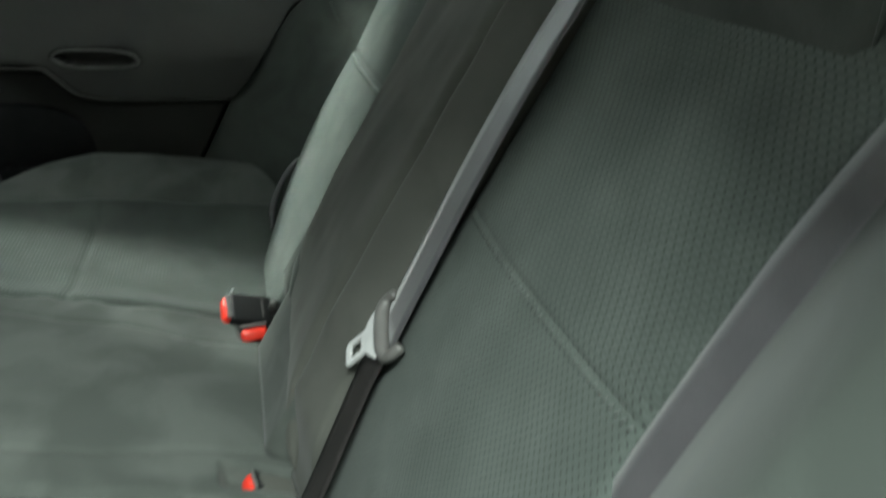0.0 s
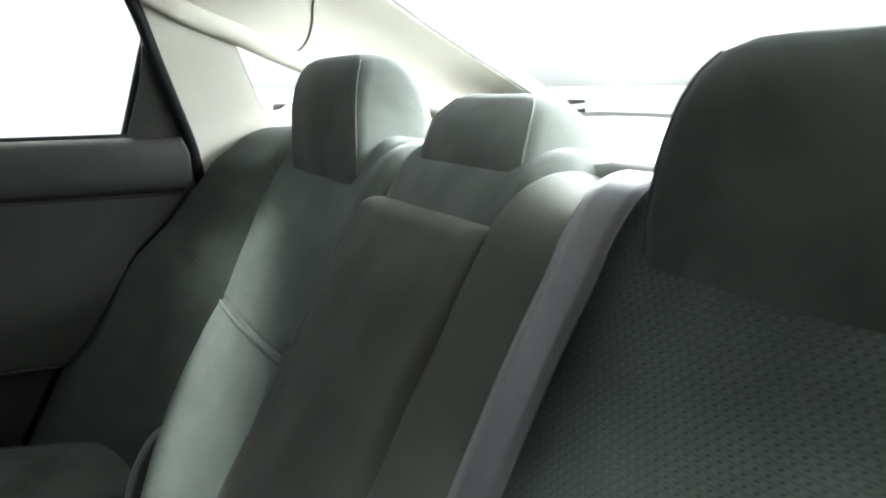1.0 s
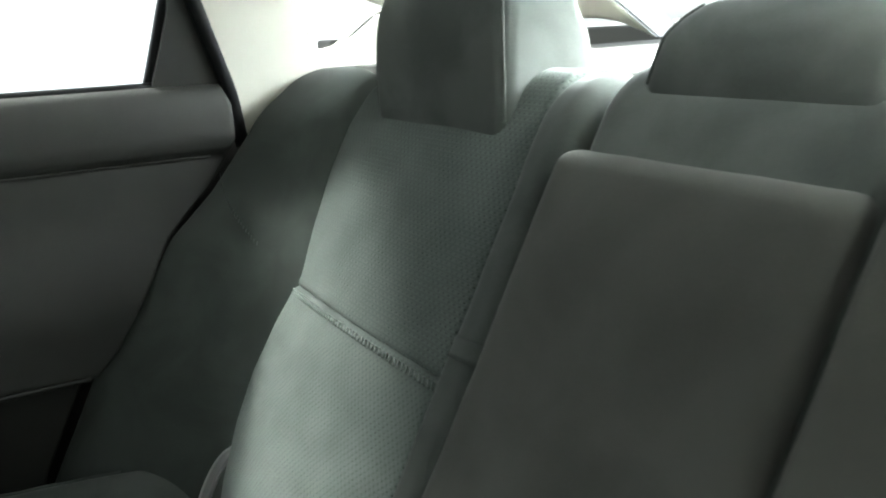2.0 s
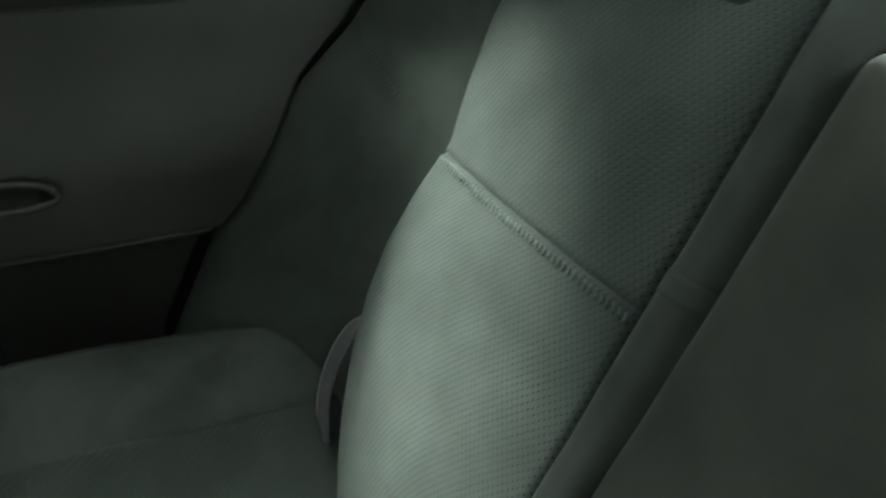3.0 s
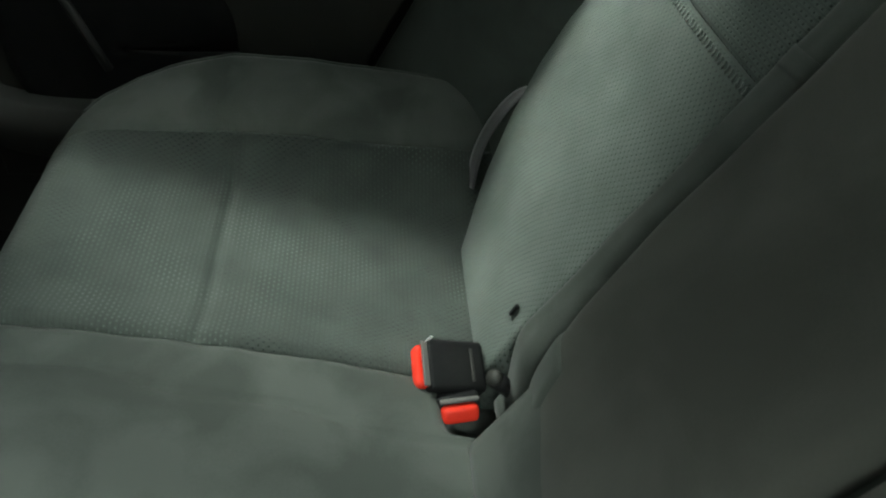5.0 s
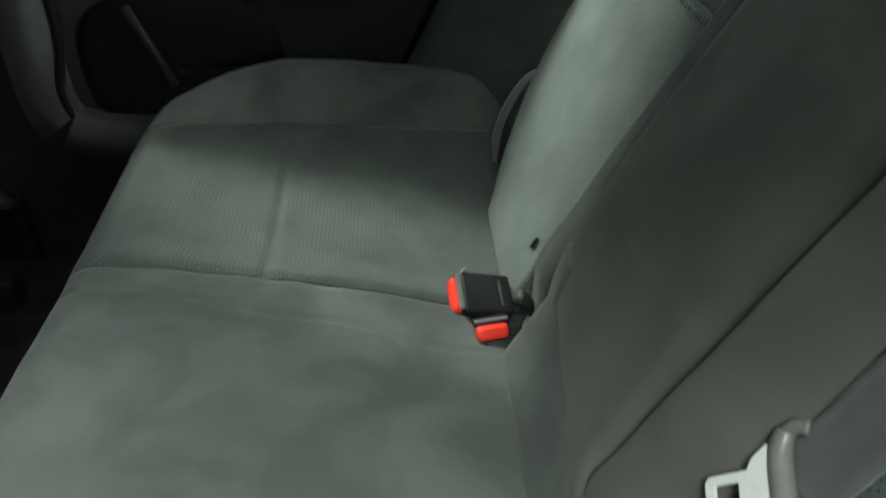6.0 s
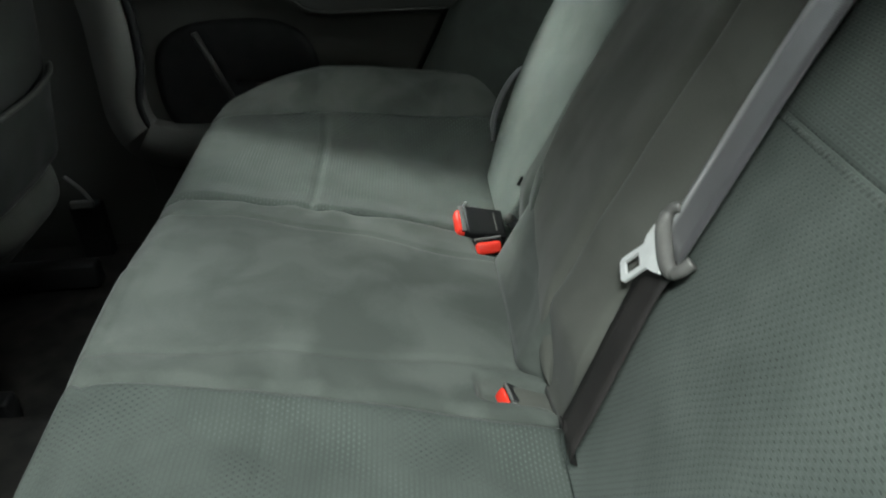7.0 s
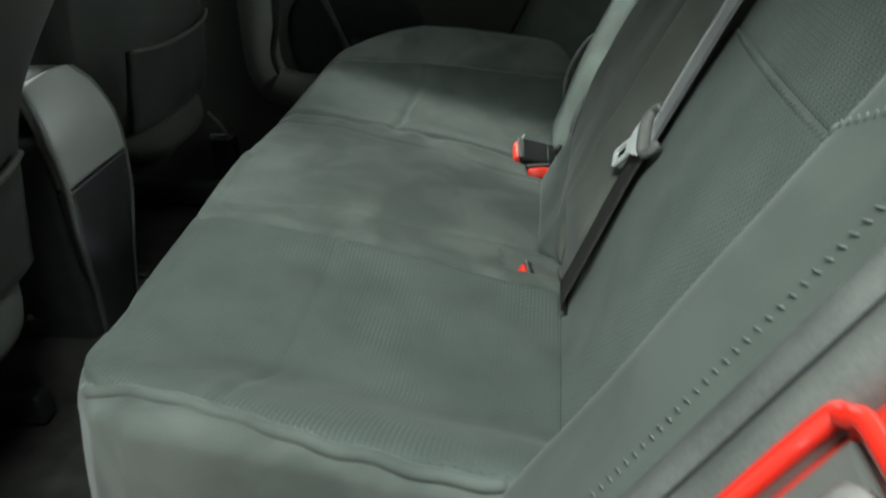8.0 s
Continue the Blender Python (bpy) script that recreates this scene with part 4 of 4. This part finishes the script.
def build_side_cushion(s, label):
    """The fixed cushion between the seat back and the door opening."""
    side = thing("side_cushion", label, "car seat", group="side cushions", at=(0.0, C + s * 0.58, 0.38))

    wide, crest = (0.194, 0.90) if s > 0 else (0.222, 0.586)

    def shape(u, z):
        """u runs from the seat back panel out to the door line."""
        xg = gap_x(min(z, 0.84)) - 0.002 if s > 0 else 0.028 + 0.62 * (z - 0.60)
        inner = lean(z) + 0.035
        a = 0.480 + wide * u
        k = 0.55 * u / crest + 0.45 * smooth(u, 0.0, crest)
        if u > crest:
            t = (u - crest) / (1 - crest)
            k = 1 - 0.9 * (1 - math.sqrt(max(0.0, 1 - t * t))) if s > 0 else 1 - 0.05 * t * t - 0.30 * smooth(t, 0.86, 1.0)
        x = inner + (xg - inner) * k
        return x, a

    zt = 0.886

    def f(u, v):
        z = 0.30 + (zt - 0.30) * min(v, 1.0)
        x, a = shape(u, z)
        x += 0.0025 * noise.noise(Vector((u * 2.0, v * 8, 9.0 + s))) * smooth(1 - u, 0.0, 0.15)
        if v > 0.86:
            t = (v - 0.86) / 0.14
            x += 0.075 * t * t
            z -= 0.020 * t * t * t
        if v > 1.0:
            t = (v - 1.0) / 0.25
            x += 0.05 * t + 0.0375 * (t if t < 1 else 1)
            z = zt - 0.020 - 0.012 * t * t
        return (x, C + s * a, z)

    def rear(u, v):
        z = 0.30 + (zt - 0.33) * min(v, 1.0)
        x = max(lean(z), gap_x(min(z, 0.84))) + 0.10 + 0.12 * max(0, v - 0.86)
        return (x, C + s * (0.480 + wide * u), z - 0.03 * v)
    pad = part("pad", sheet(f, spaced(0, 1, 40), spaced(0, 1.25, 90), rear), SIDE_CLOTH, side)
    cross = []
    along = []
    for k in range(110):
        t = k / 109
        x, y, z = f(0.92 - 0.50 * t, 0.765 - 0.12 * t)
        cross.append((x - 0.0012, y, z + 0.0008))
        x, y, z = f(0.925 if s > 0 else 0.872 + 0.006 * math.sin(4 * t), 0.40 + 0.45 * t if s > 0 else 0.25 + 0.65 * t)
        along.append((x - 0.0012, y + s * 0.0008, z + 0.0004))
    part("stitching", stitches(cross, (0.2, 0.2 * s, 1), 0.0045, 0.0005, 0.0048), THREAD_DIM, side)
    if s > 0:
        part("stitching", stitches(along, (0.6, s, 0.1), 0.0022, 0.0002, 0.0045), SUEDE, side)
    else:
        part("stitching", stitches(spline(along, 400), (0.25, s, 0.1), 0.0044, 0.0006, 0.0062), THREAD_DIM, side, "coarse edge stitching")
    return side


build_side_cushion(1, "dark suede-cloth side cushion beside the closed door")
build_side_cushion(-1, "dark suede-cloth side cushion beside the open doorway")


# ---- belts and buckles ----
def on_back(y, z, lift=0.0):
    p, out = roll_over(s_of(z))
    q = p + out * lift
    return Vector((q.x, y, q.z))


def build_belts():
    belt = thing("seat_belt", "grey woven lap and shoulder belt with a steel tongue", "seat belt", at=(0.06, -0.17, 0.40))
    ys = [(0.36, -0.202), (0.40, -0.197), (0.46, -0.186), (0.50, -0.180), (0.528, -0.178)]
    low = spline([on_back(y, z, lerp(z, [0.36, 0.50], [-0.003, 0.0075])) for z, y in ys], 30)
    low = [Vector((0.002, -0.190, 0.325))] + low
    part("lower_webbing", ribbon(low, (0.05, 1, 0.1), 0.046, 0.0014), STRAP, belt, "dark brown lower strap")
    up = [on_back(y, z, l) for z, y, l in ((0.528, -0.178, 0.0075), (0.60, -0.178, 0.013), (0.66, -0.175, 0.016), (0.715, -0.173, 0.017), (0.76, -0.172, 0.017))]
    for run, y in ((0.525, -0.171), (0.556, -0.170), (0.585, -0.168), (0.610, -0.166), (0.635, -0.165)):
        p, out = roll_over(run, 0.560)
        q = p + out * 0.0150
        up.append(Vector((q.x, y, q.z)))
    up += [Vector((0.335, -0.165, 0.873)), Vector((0.365, -0.165, 0.872))]
    part("upper_webbing", ribbon(spline(up, 60), (0.0, 1, 0.0), 0.046, 0.0014), WEBBING, belt)

    # plastic loop and steel tongue
    top, bot, tip = Vector((0.068, -0.145, 0.545)), Vector((0.057, -0.207, 0.519)), Vector((0.034, -0.150, 0.492))
    mid = (top + bot) / 2
    across = (top - bot).normalized()
    ahead = (tip - mid)
    ahead = (ahead - across * ahead.dot(across)).normalized()
    nrm = across.cross(ahead).normalized()
    if nrm.dot(BACK_OUT) < 0:
        nrm = -nrm
    lift = nrm * 0.004
    bar = [mid + across * k * 0.030 - ahead * (0.007 * abs(k) ** 4) + lift for k in (-1, -0.8, -0.5, 0, 0.5, 0.8, 1)]
    loop = part("belt_loop", tube(spline(bar, 30), [0.0058 + 0.0014 * math.sin(math.pi * k / 29) for k in range(30)], 10), LOOP, belt, "grey plastic loop")
    hook = [mid + across * -0.030 - ahead * 0.007 + lift, mid + across * -0.0315 - ahead * 0.016 + lift, mid + across * -0.029 - ahead * 0.025 + lift * 0.6]
    part("loop_end", tube(spline(hook, 12), 0.0055, 8), LOOP, loop)
    hook = [mid + across * 0.030 - ahead * 0.007 + lift, mid + across * 0.0310 - ahead * 0.014 + lift, mid + across * 0.029 - ahead * 0.020 + lift * 0.6]
    part("loop_end", tube(spline(hook, 12), 0.0048, 8), LOOP, loop)
    # tongue: a plate with a square hole
    bm = bmesh.new()

    def at(a, b, c):
        return bm.verts.new(mid + across * a + ahead * b + nrm * (0.006 + c))
    outer = [(-0.026, 0.004), (0.024, 0.004), (0.018, 0.014), (0.012, 0.018), (0.012, 0.044), (0.009, 0.047), (-0.009, 0.047), (-0.012, 0.044), (-0.012, 0.018), (-0.019, 0.012)]
    inner = [(-0.0065, 0.024), (0.0065, 0.024), (0.0065, 0.041), (-0.0065, 0.041)]
    edges = []
    for ring in (outer, inner):
        vs = [at(a, b, 0) for a, b in ring]
        edges += [bm.edges.new((vs[i], vs[(i + 1) % len(vs)])) for i in range(len(vs))]
    bmesh.ops.triangle_fill(bm, use_beauty=True, use_dissolve=False, edges=edges)
    geo = bmesh.ops.extrude_face_region(bm, geom=bm.faces[:])
    bmesh.ops.translate(bm, vec=nrm * 0.0026, verts=[g for g in geo["geom"] if isinstance(g, bmesh.types.BMVert)])
    bmesh.ops.recalc_face_normals(bm, faces=bm.faces)
    part("tongue", bm, CHROME, belt, "bright steel tongue plate with a square hole")

    for s, label in ((-1, "grey woven shoulder belt lying beside the side cushion"), (1, "grey woven shoulder belt tucked beside the seat back")):
        side = thing("shoulder_belt", label, "seat belt", group="shoulder belts", at=(0.1, C + s * 0.49, 0.40))
        pts, dirs = [], []
        if s < 0:
            rows = ((0.37, 0.500, 0.055), (0.43, 0.500, 0.042), (0.50, 0.503, 0.032), (0.56, 0.507, 0.020), (0.61, 0.5095, 0.010), (0.65, 0.512, 0.004),
                    (0.70, 0.5145, 0.000), (0.75, 0.5175, -0.003), (0.80, 0.522, -0.002), (0.84, 0.526, 0.004))
        else:
            rows = ((0.36, 0.462, -0.010), (0.394, 0.478, 0.002), (0.43, 0.490, 0.004), (0.465, 0.496, -0.004), (0.50, 0.498, -0.03),
                    (0.60, 0.512, -0.042), (0.72, 0.515, -0.042), (0.80, 0.515, -0.036))
        for z, a, l in rows:
            pts.append(on_back(C + s * a, z, l) if s > 0 else Vector((lean(z) + l, C + s * a, z)))
            dirs.append(Vector((0.2, s, 0)) if s < 0 else Vector((-0.16, 0.55, -0.2)))
        if s < 0:
            pts.append(Vector((0.30, C + s * 0.54, 0.905)))
            dirs.append(Vector((0, s, 0)))
        n = 50
        path = spline(pts, n)
        ds = spline(dirs, n)
        part("webbing", ribbon(path, ds, 0.029 if s < 0 else 0.026, 0.0014), WEBBING, side)


def build_buckle(parent_label, m, latch=False):
    """A buckle along local -y, with its red button on the end face and the steel latch above it."""
    bk = thing("belt_buckle", parent_label, "belt buckle", group="belt buckles", at=m.translation)
    body = box((0.040, 0.058, 0.024), m @ pose(0, 0.031, 0), 0.0042, 3)
    part("body", body, BLACK, bk)
    part("button", box((0.034, 0.013, 0.0165), m @ pose(0, -0.0005, -0.0025), 0.0052, 4), RED_PLASTIC, bk, "glossy red release button")
    part("slot_lip", box((0.035, 0.006, 0.0032), m @ pose(0, -0.0005, 0.0098), 0.0012, 2), LOOP, bk, "grey lip of the tongue slot")
    if latch:
        part("latch_edge", box((0.0014, 0.0024, 0.016), m @ pose(-0.0185, 0.004, 0.011), 0.0004, 1), CHROME, bk, "thin bright steel latch edge")
    part("back_ridge", box((0.026, 0.003, 0.0016), m @ pose(0, 0.046, 0.0122), 0.0006, 1), TRIM, bk)
    return bk


build_belts()
build_buckle("black belt buckle with a red button beside the seat back", pose(-0.084, 0.199, 0.362, -20, 22, -86) @ Matrix.Diagonal((1.2, 1, 0.95, 1)), True)
build_buckle("black belt buckle with a red button lying on the bench", pose(-0.051, 0.163, 0.345, -30, 0, 8))
low_buckle = build_buckle("black belt buckle with a red button sunk in a cushion hollow", pose(-0.064, -0.118, 0.335, -35, 0, -80) @ Matrix.Diagonal((0.75, 0.45, 0.9, 1)))
part("stalk", box((0.054, 0.025, 0.005), pose(-0.031, -0.125, 0.3325, 0, 14, -13), 0.0018, 2), SUEDE_RELIT, low_buckle, "worn grey buckle stalk")
ob = thing("anchor_pin", "small black and steel anchor pin beside the buckles", "anchor", at=(-0.012, 0.185, 0.36))
part("pin", tube([(-0.022, 0.170, 0.378), (-0.004, 0.178, 0.352)], 0.008, 12), BLACK, ob)
part("cap", tube([(-0.026, 0.170, 0.382), (-0.020, 0.171, 0.377)], 0.007, 12), TRIM, ob, "small dark cap")
ob = thing("anchor_slot", "small dark plastic anchor slot in the seat back", "anchor", at=(0.0, 0.23, 0.40))
part("slot", box((0.004, 0.005, 0.014), Matrix.Translation(on_back(0.230, 0.402, 0.001)) @ pose(0, 0, 0, 0, 28, 0), 0.002), BLACK, ob)


# ---- doorway beside the camera ----
def build_doorway():
    def jx(z):
        return 0.036 + 0.62 * (z - 0.60)

    def f(u, v):
        z = 0.05 + u * 0.80
        y = -0.722 - 0.15 * v
        x = jx(z) + 0.012 * smooth(v, 0.7, 1.0) - 0.008 * math.exp(-((v - 0.16) / 0.10) ** 2)
        return (x, y, z)
    ob = part("door_jamb", sheet(f, spaced(0, 1, 40), spaced(0, 1, 20), (0.06, 0, 0)), PAINT)
    tagged(ob, "glossy red painted door jamb of the open doorway", "door jamb", kind="structure")
    for k, (y, dx, r) in enumerate(((-0.692, -0.004, 0.0125), (-0.718, -0.006, 0.0135))):
        path = [(jx(z) + dx + 0.0, y, z) for z in spaced(0.10, 0.86, 40)]
        ob = part("door_seal", tube(path, r, 10), RUBBER)
        tagged(ob, "grey ribbed rubber seal along the open doorway", "door seal", kind="structure")
    path = [(jx(z) - 0.0125, -0.7045, z) for z in spaced(0.10, 0.86, 40)]
    ob = part("door_seal", tube(path, 0.0022, 6), BLACK)
    tagged(ob, "thin black line between the two ribs of the doorway seal", "door seal", kind="structure")
    plate = thing("door_striker", "dark striker plate with a steel loop on the red jamb", "door striker", at=(0.05, -0.80, 0.60))
    m = Matrix.Translation((jx(0.604) - 0.004, -0.779, 0.608)) @ pose(0, 0, 0, 0, 32, 0)
    rim = [m @ Vector(p) for p in ((-0.004, 0.050, -0.09), (-0.006, 0.050, 0.035), (-0.006, 0.044, 0.056), (-0.006, 0.02, 0.062), (-0.004, -0.07, 0.062))]
    part("raised_rim", tube(spline(rim, 40), 0.0045, 8), PAINT, plate, "raised red painted rim")
    part("plate", box((0.010, 0.080, 0.108), m, 0.004, 3), TRIM_LIGHT, plate)
    part("loop", tube(spline([m @ Vector(p) for p in ((-0.006, -0.014, 0.018), (-0.03, -0.014, 0.016), (-0.034, 0, 0.016), (-0.03, 0.014, 0.016), (-0.006, 0.014, 0.018))], 20), 0.0045, 8), CHROME, plate)
    for z in (0.042, -0.036):
        part("screw", tube([m @ Vector((-0.004, 0.012, z)), m @ Vector((-0.010, 0.012, z)), m @ Vector((-0.013, 0.012, z))], [0.011, 0.0105, 0.006], 14), LOOP, plate, "domed steel bolt")
    def sill(u, v):
        return (-0.62 + u * 0.60, -0.66 - 0.14 * v, 0.20 - 0.02 * v)
    ob = part("door_sill", sheet(sill, spaced(0, 1, 6), spaced(0, 1, 6), (0, 0, -0.2)), PAINT)
    tagged(ob, "red painted sill of the open doorway", "door sill", kind="structure")


build_doorway()


# ---- console and front seats ----
def build_console():
    con = thing("centre_console", "dark centre console with a smooth rear cover, its lower part blackened for shade", "console", at=(-0.8, C, 0.10))
    spl = spline([(x, 0, z) for x, z in ((-0.690, 0.12), (-0.672, 0.26), (-0.660, 0.36), (-0.655, 0.43), (-0.661, 0.485), (-0.674, 0.525), (-0.694, 0.556))], 80)

    def half(z):
        return lerp(z, [0.12, 0.26, 0.36, 0.485, 0.53, 0.556], [0.040, 0.055, 0.074, 0.077, 0.066, 0.052])

    def f(u, v):
        # v runs from the floor up the back and over the top
        q = spl[int(round(v * 79))]
        return (q.x - 0.010 * u * u, u * half(q.z), q.z - 0.008 * u * u)

    def rear(u, v):
        q = spl[int(round(v * 79))]
        return (q.x - 0.03, u * half(q.z) * 0.97, q.z - 0.01)
    vs = [k / 79 for k in range(80)]
    # one cover in two colours: black below puts the shade there into the material
    part("rear_cover_shaded", sheet(f, spaced(-1, 1, 20), vs[:38], rear), BLACK, con, "lower part of the rear cover, blackened for shade")
    part("rear_cover", sheet(f, spaced(-1, 1, 20), vs[38:], rear), TRIM_LIGHT, con, "smooth grey upper part of the rear cover")
    part("base", box((0.46, 0.13, 0.40), pose(-0.925, 0.0, 0.28), 0.02, 3), BLACK, con)
    part("lid", box((0.40, 0.12, 0.05), pose(-0.905, 0.0, 0.525), 0.018, 3), BLACK, con, "dark console lid")
    for t in (1, -1):
        path = [(q.x - 0.013, t * (half(q.z) + 0.002), q.z - 0.008) for q in spl[:78]]
        part("side_edge", tube(path, 0.005, 6), TRIM, con)


def build_front_seat(yc, name_label, slid=0.0, bent=0.0):
    """slid: how far the seat is pushed back on its rails; bent: how far its upper back leans rearwards."""
    fs = thing("front_seat", name_label, "car seat", group="front seats", at=(-0.95, yc, 0.10))

    def width(z):
        return lerp(z, [0.26, 0.29, 0.36, 0.45, 0.52, 0.80, 1.05], [0.07, 0.10, 0.16, 0.205, 0.228, 0.225, 0.19])

    def place(u, z):
        return -0.722 + slid + bent * smooth(z, 0.50, 0.85) + 0.14 * (z - 0.40) - 0.055 * abs(u) ** 4 - 0.035 * (1 - smooth(z, 0.26, 0.33))

    def back(u, v):
        z = 0.26 + 0.79 * v
        return (place(u, z), yc + u * width(z), z)
    part("backrest", sheet(back, spaced(-1, 1, 40, 0.6), spaced(0, 1, 60, 0.5), (-0.12, 0, 0)), FRONT_CLOTH_SHADED, fs)

    # map pocket: a slack flat bag with a turned top edge
    def pocket(u, v):
        z = 0.375 + (0.508 + 0.010 * u * u - 0.375) * v
        return (place(u * 0.72, z) + 0.006 + 0.014 * v * (1 - 0.5 * u * u) + 0.003 * noise.noise(Vector((u * 3, v * 3, yc))), yc + u * 0.152, z)
    part("seat_pocket", sheet(pocket, spaced(-1, 1, 26), spaced(0, 1, 16), (-0.006, 0, 0)), FRONT_CLOTH_SHADED, fs, "slack cloth map pocket")
    hem = [Vector(pocket(u, 1.0)) + Vector((0.001, 0, -0.002)) for u in spaced(-1, 1, 40)]
    part("pocket_hem", tube(hem, 0.0042, 8), FRONT_PALE_SHADED, fs, "turned pocket hem")

    # padded lower roll under the pocket
    def low(u, v):
        z = 0.275 + 0.095 * v
        return (place(u, z) + 0.022 * math.sin(v * math.pi), yc + u * (width(z) - 0.004), z)
    part("lower_roll", sheet(low, spaced(-1, 1, 30), spaced(0, 1, 14), (-0.05, 0, 0)), FRONT_PALE_SHADED, fs, "padded lower roll of paler cloth")
    seam = [Vector(low(u, 1.0)) + Vector((0.002, 0, 0)) for u in spaced(-0.97, 0.97, 40)]
    part("roll_seam", tube(seam, 0.0022, 6), BLACK, fs)
    part("cushion", box((0.48, 0.46, 0.16), pose(-1.08 + slid, yc, 0.34), 0.05, 4), FRONT_CLOTH_SHADED, fs)
    for t in (1, -1):
        part("rail", box((0.50, 0.035, 0.05), pose(-1.0, yc + t * 0.19, 0.105), 0.006), BLACK, fs)
        part("bracket", box((0.05, 0.03, 0.14), pose(-1.10, yc + t * 0.19, 0.195), 0.006), BLACK, fs)
    secs = [(z, x0 + slid + bent, x1 + slid + bent, hw, r, yc) for z, x0, x1, hw, r in
            ((0.98, -0.76, -0.66, 0.12, 0.03), (1.08, -0.75, -0.65, 0.125, 0.035), (1.14, -0.735, -0.66, 0.11, 0.035), (1.16, -0.71, -0.675, 0.07, 0.015))]
    part("head_restraint", stack(secs, 5), FRONT_CLOTH_SHADED, fs)


build_console()
build_front_seat(C + 0.36, "front seat in cloth darkened for shade, with a map pocket behind")
build_front_seat(C - 0.36, "front seat in cloth darkened for shade, beside the open doorway", 0.075, 0.15)


def build_floor_fittings():
    anchor = thing("belt_anchor", "small pale metal belt anchor at the foot of the pillar", "anchor", at=(-0.80, 0.687, 0.10))
    part("plate", box((0.046, 0.012, 0.016), pose(-0.800, 0.687, 0.192, 0, 0, 0), 0.003, 2), TRIM_LIGHT, anchor)
    part("strap", ribbon(spline([(-0.783, 0.688, 0.196), (-0.797, 0.690, 0.222), (-0.822, 0.692, 0.250)], 10), (0, 1, 0), 0.008, 0.004), TRIM_LIGHT, anchor)
    part("foot", box((0.06, 0.03, 0.12), pose(-0.802, 0.706, 0.126), 0.004, 2), BLACK, anchor)
    rail = thing("seat_rail_end", "dark seat rail end with a small bright bolt on the carpet", "rail", at=(-0.83, -0.07, 0.17))
    part("rail_end", box((0.10, 0.030, 0.030), pose(-0.830, -0.062, 0.182, 0, 0, 12), 0.005, 2), BLACK, rail)
    part("bolt", tube([(-0.800, -0.060, 0.196), (-0.800, -0.060, 0.204)], [0.008, 0.006], 10), TRIM_LIGHT, rail)


build_floor_fittings()
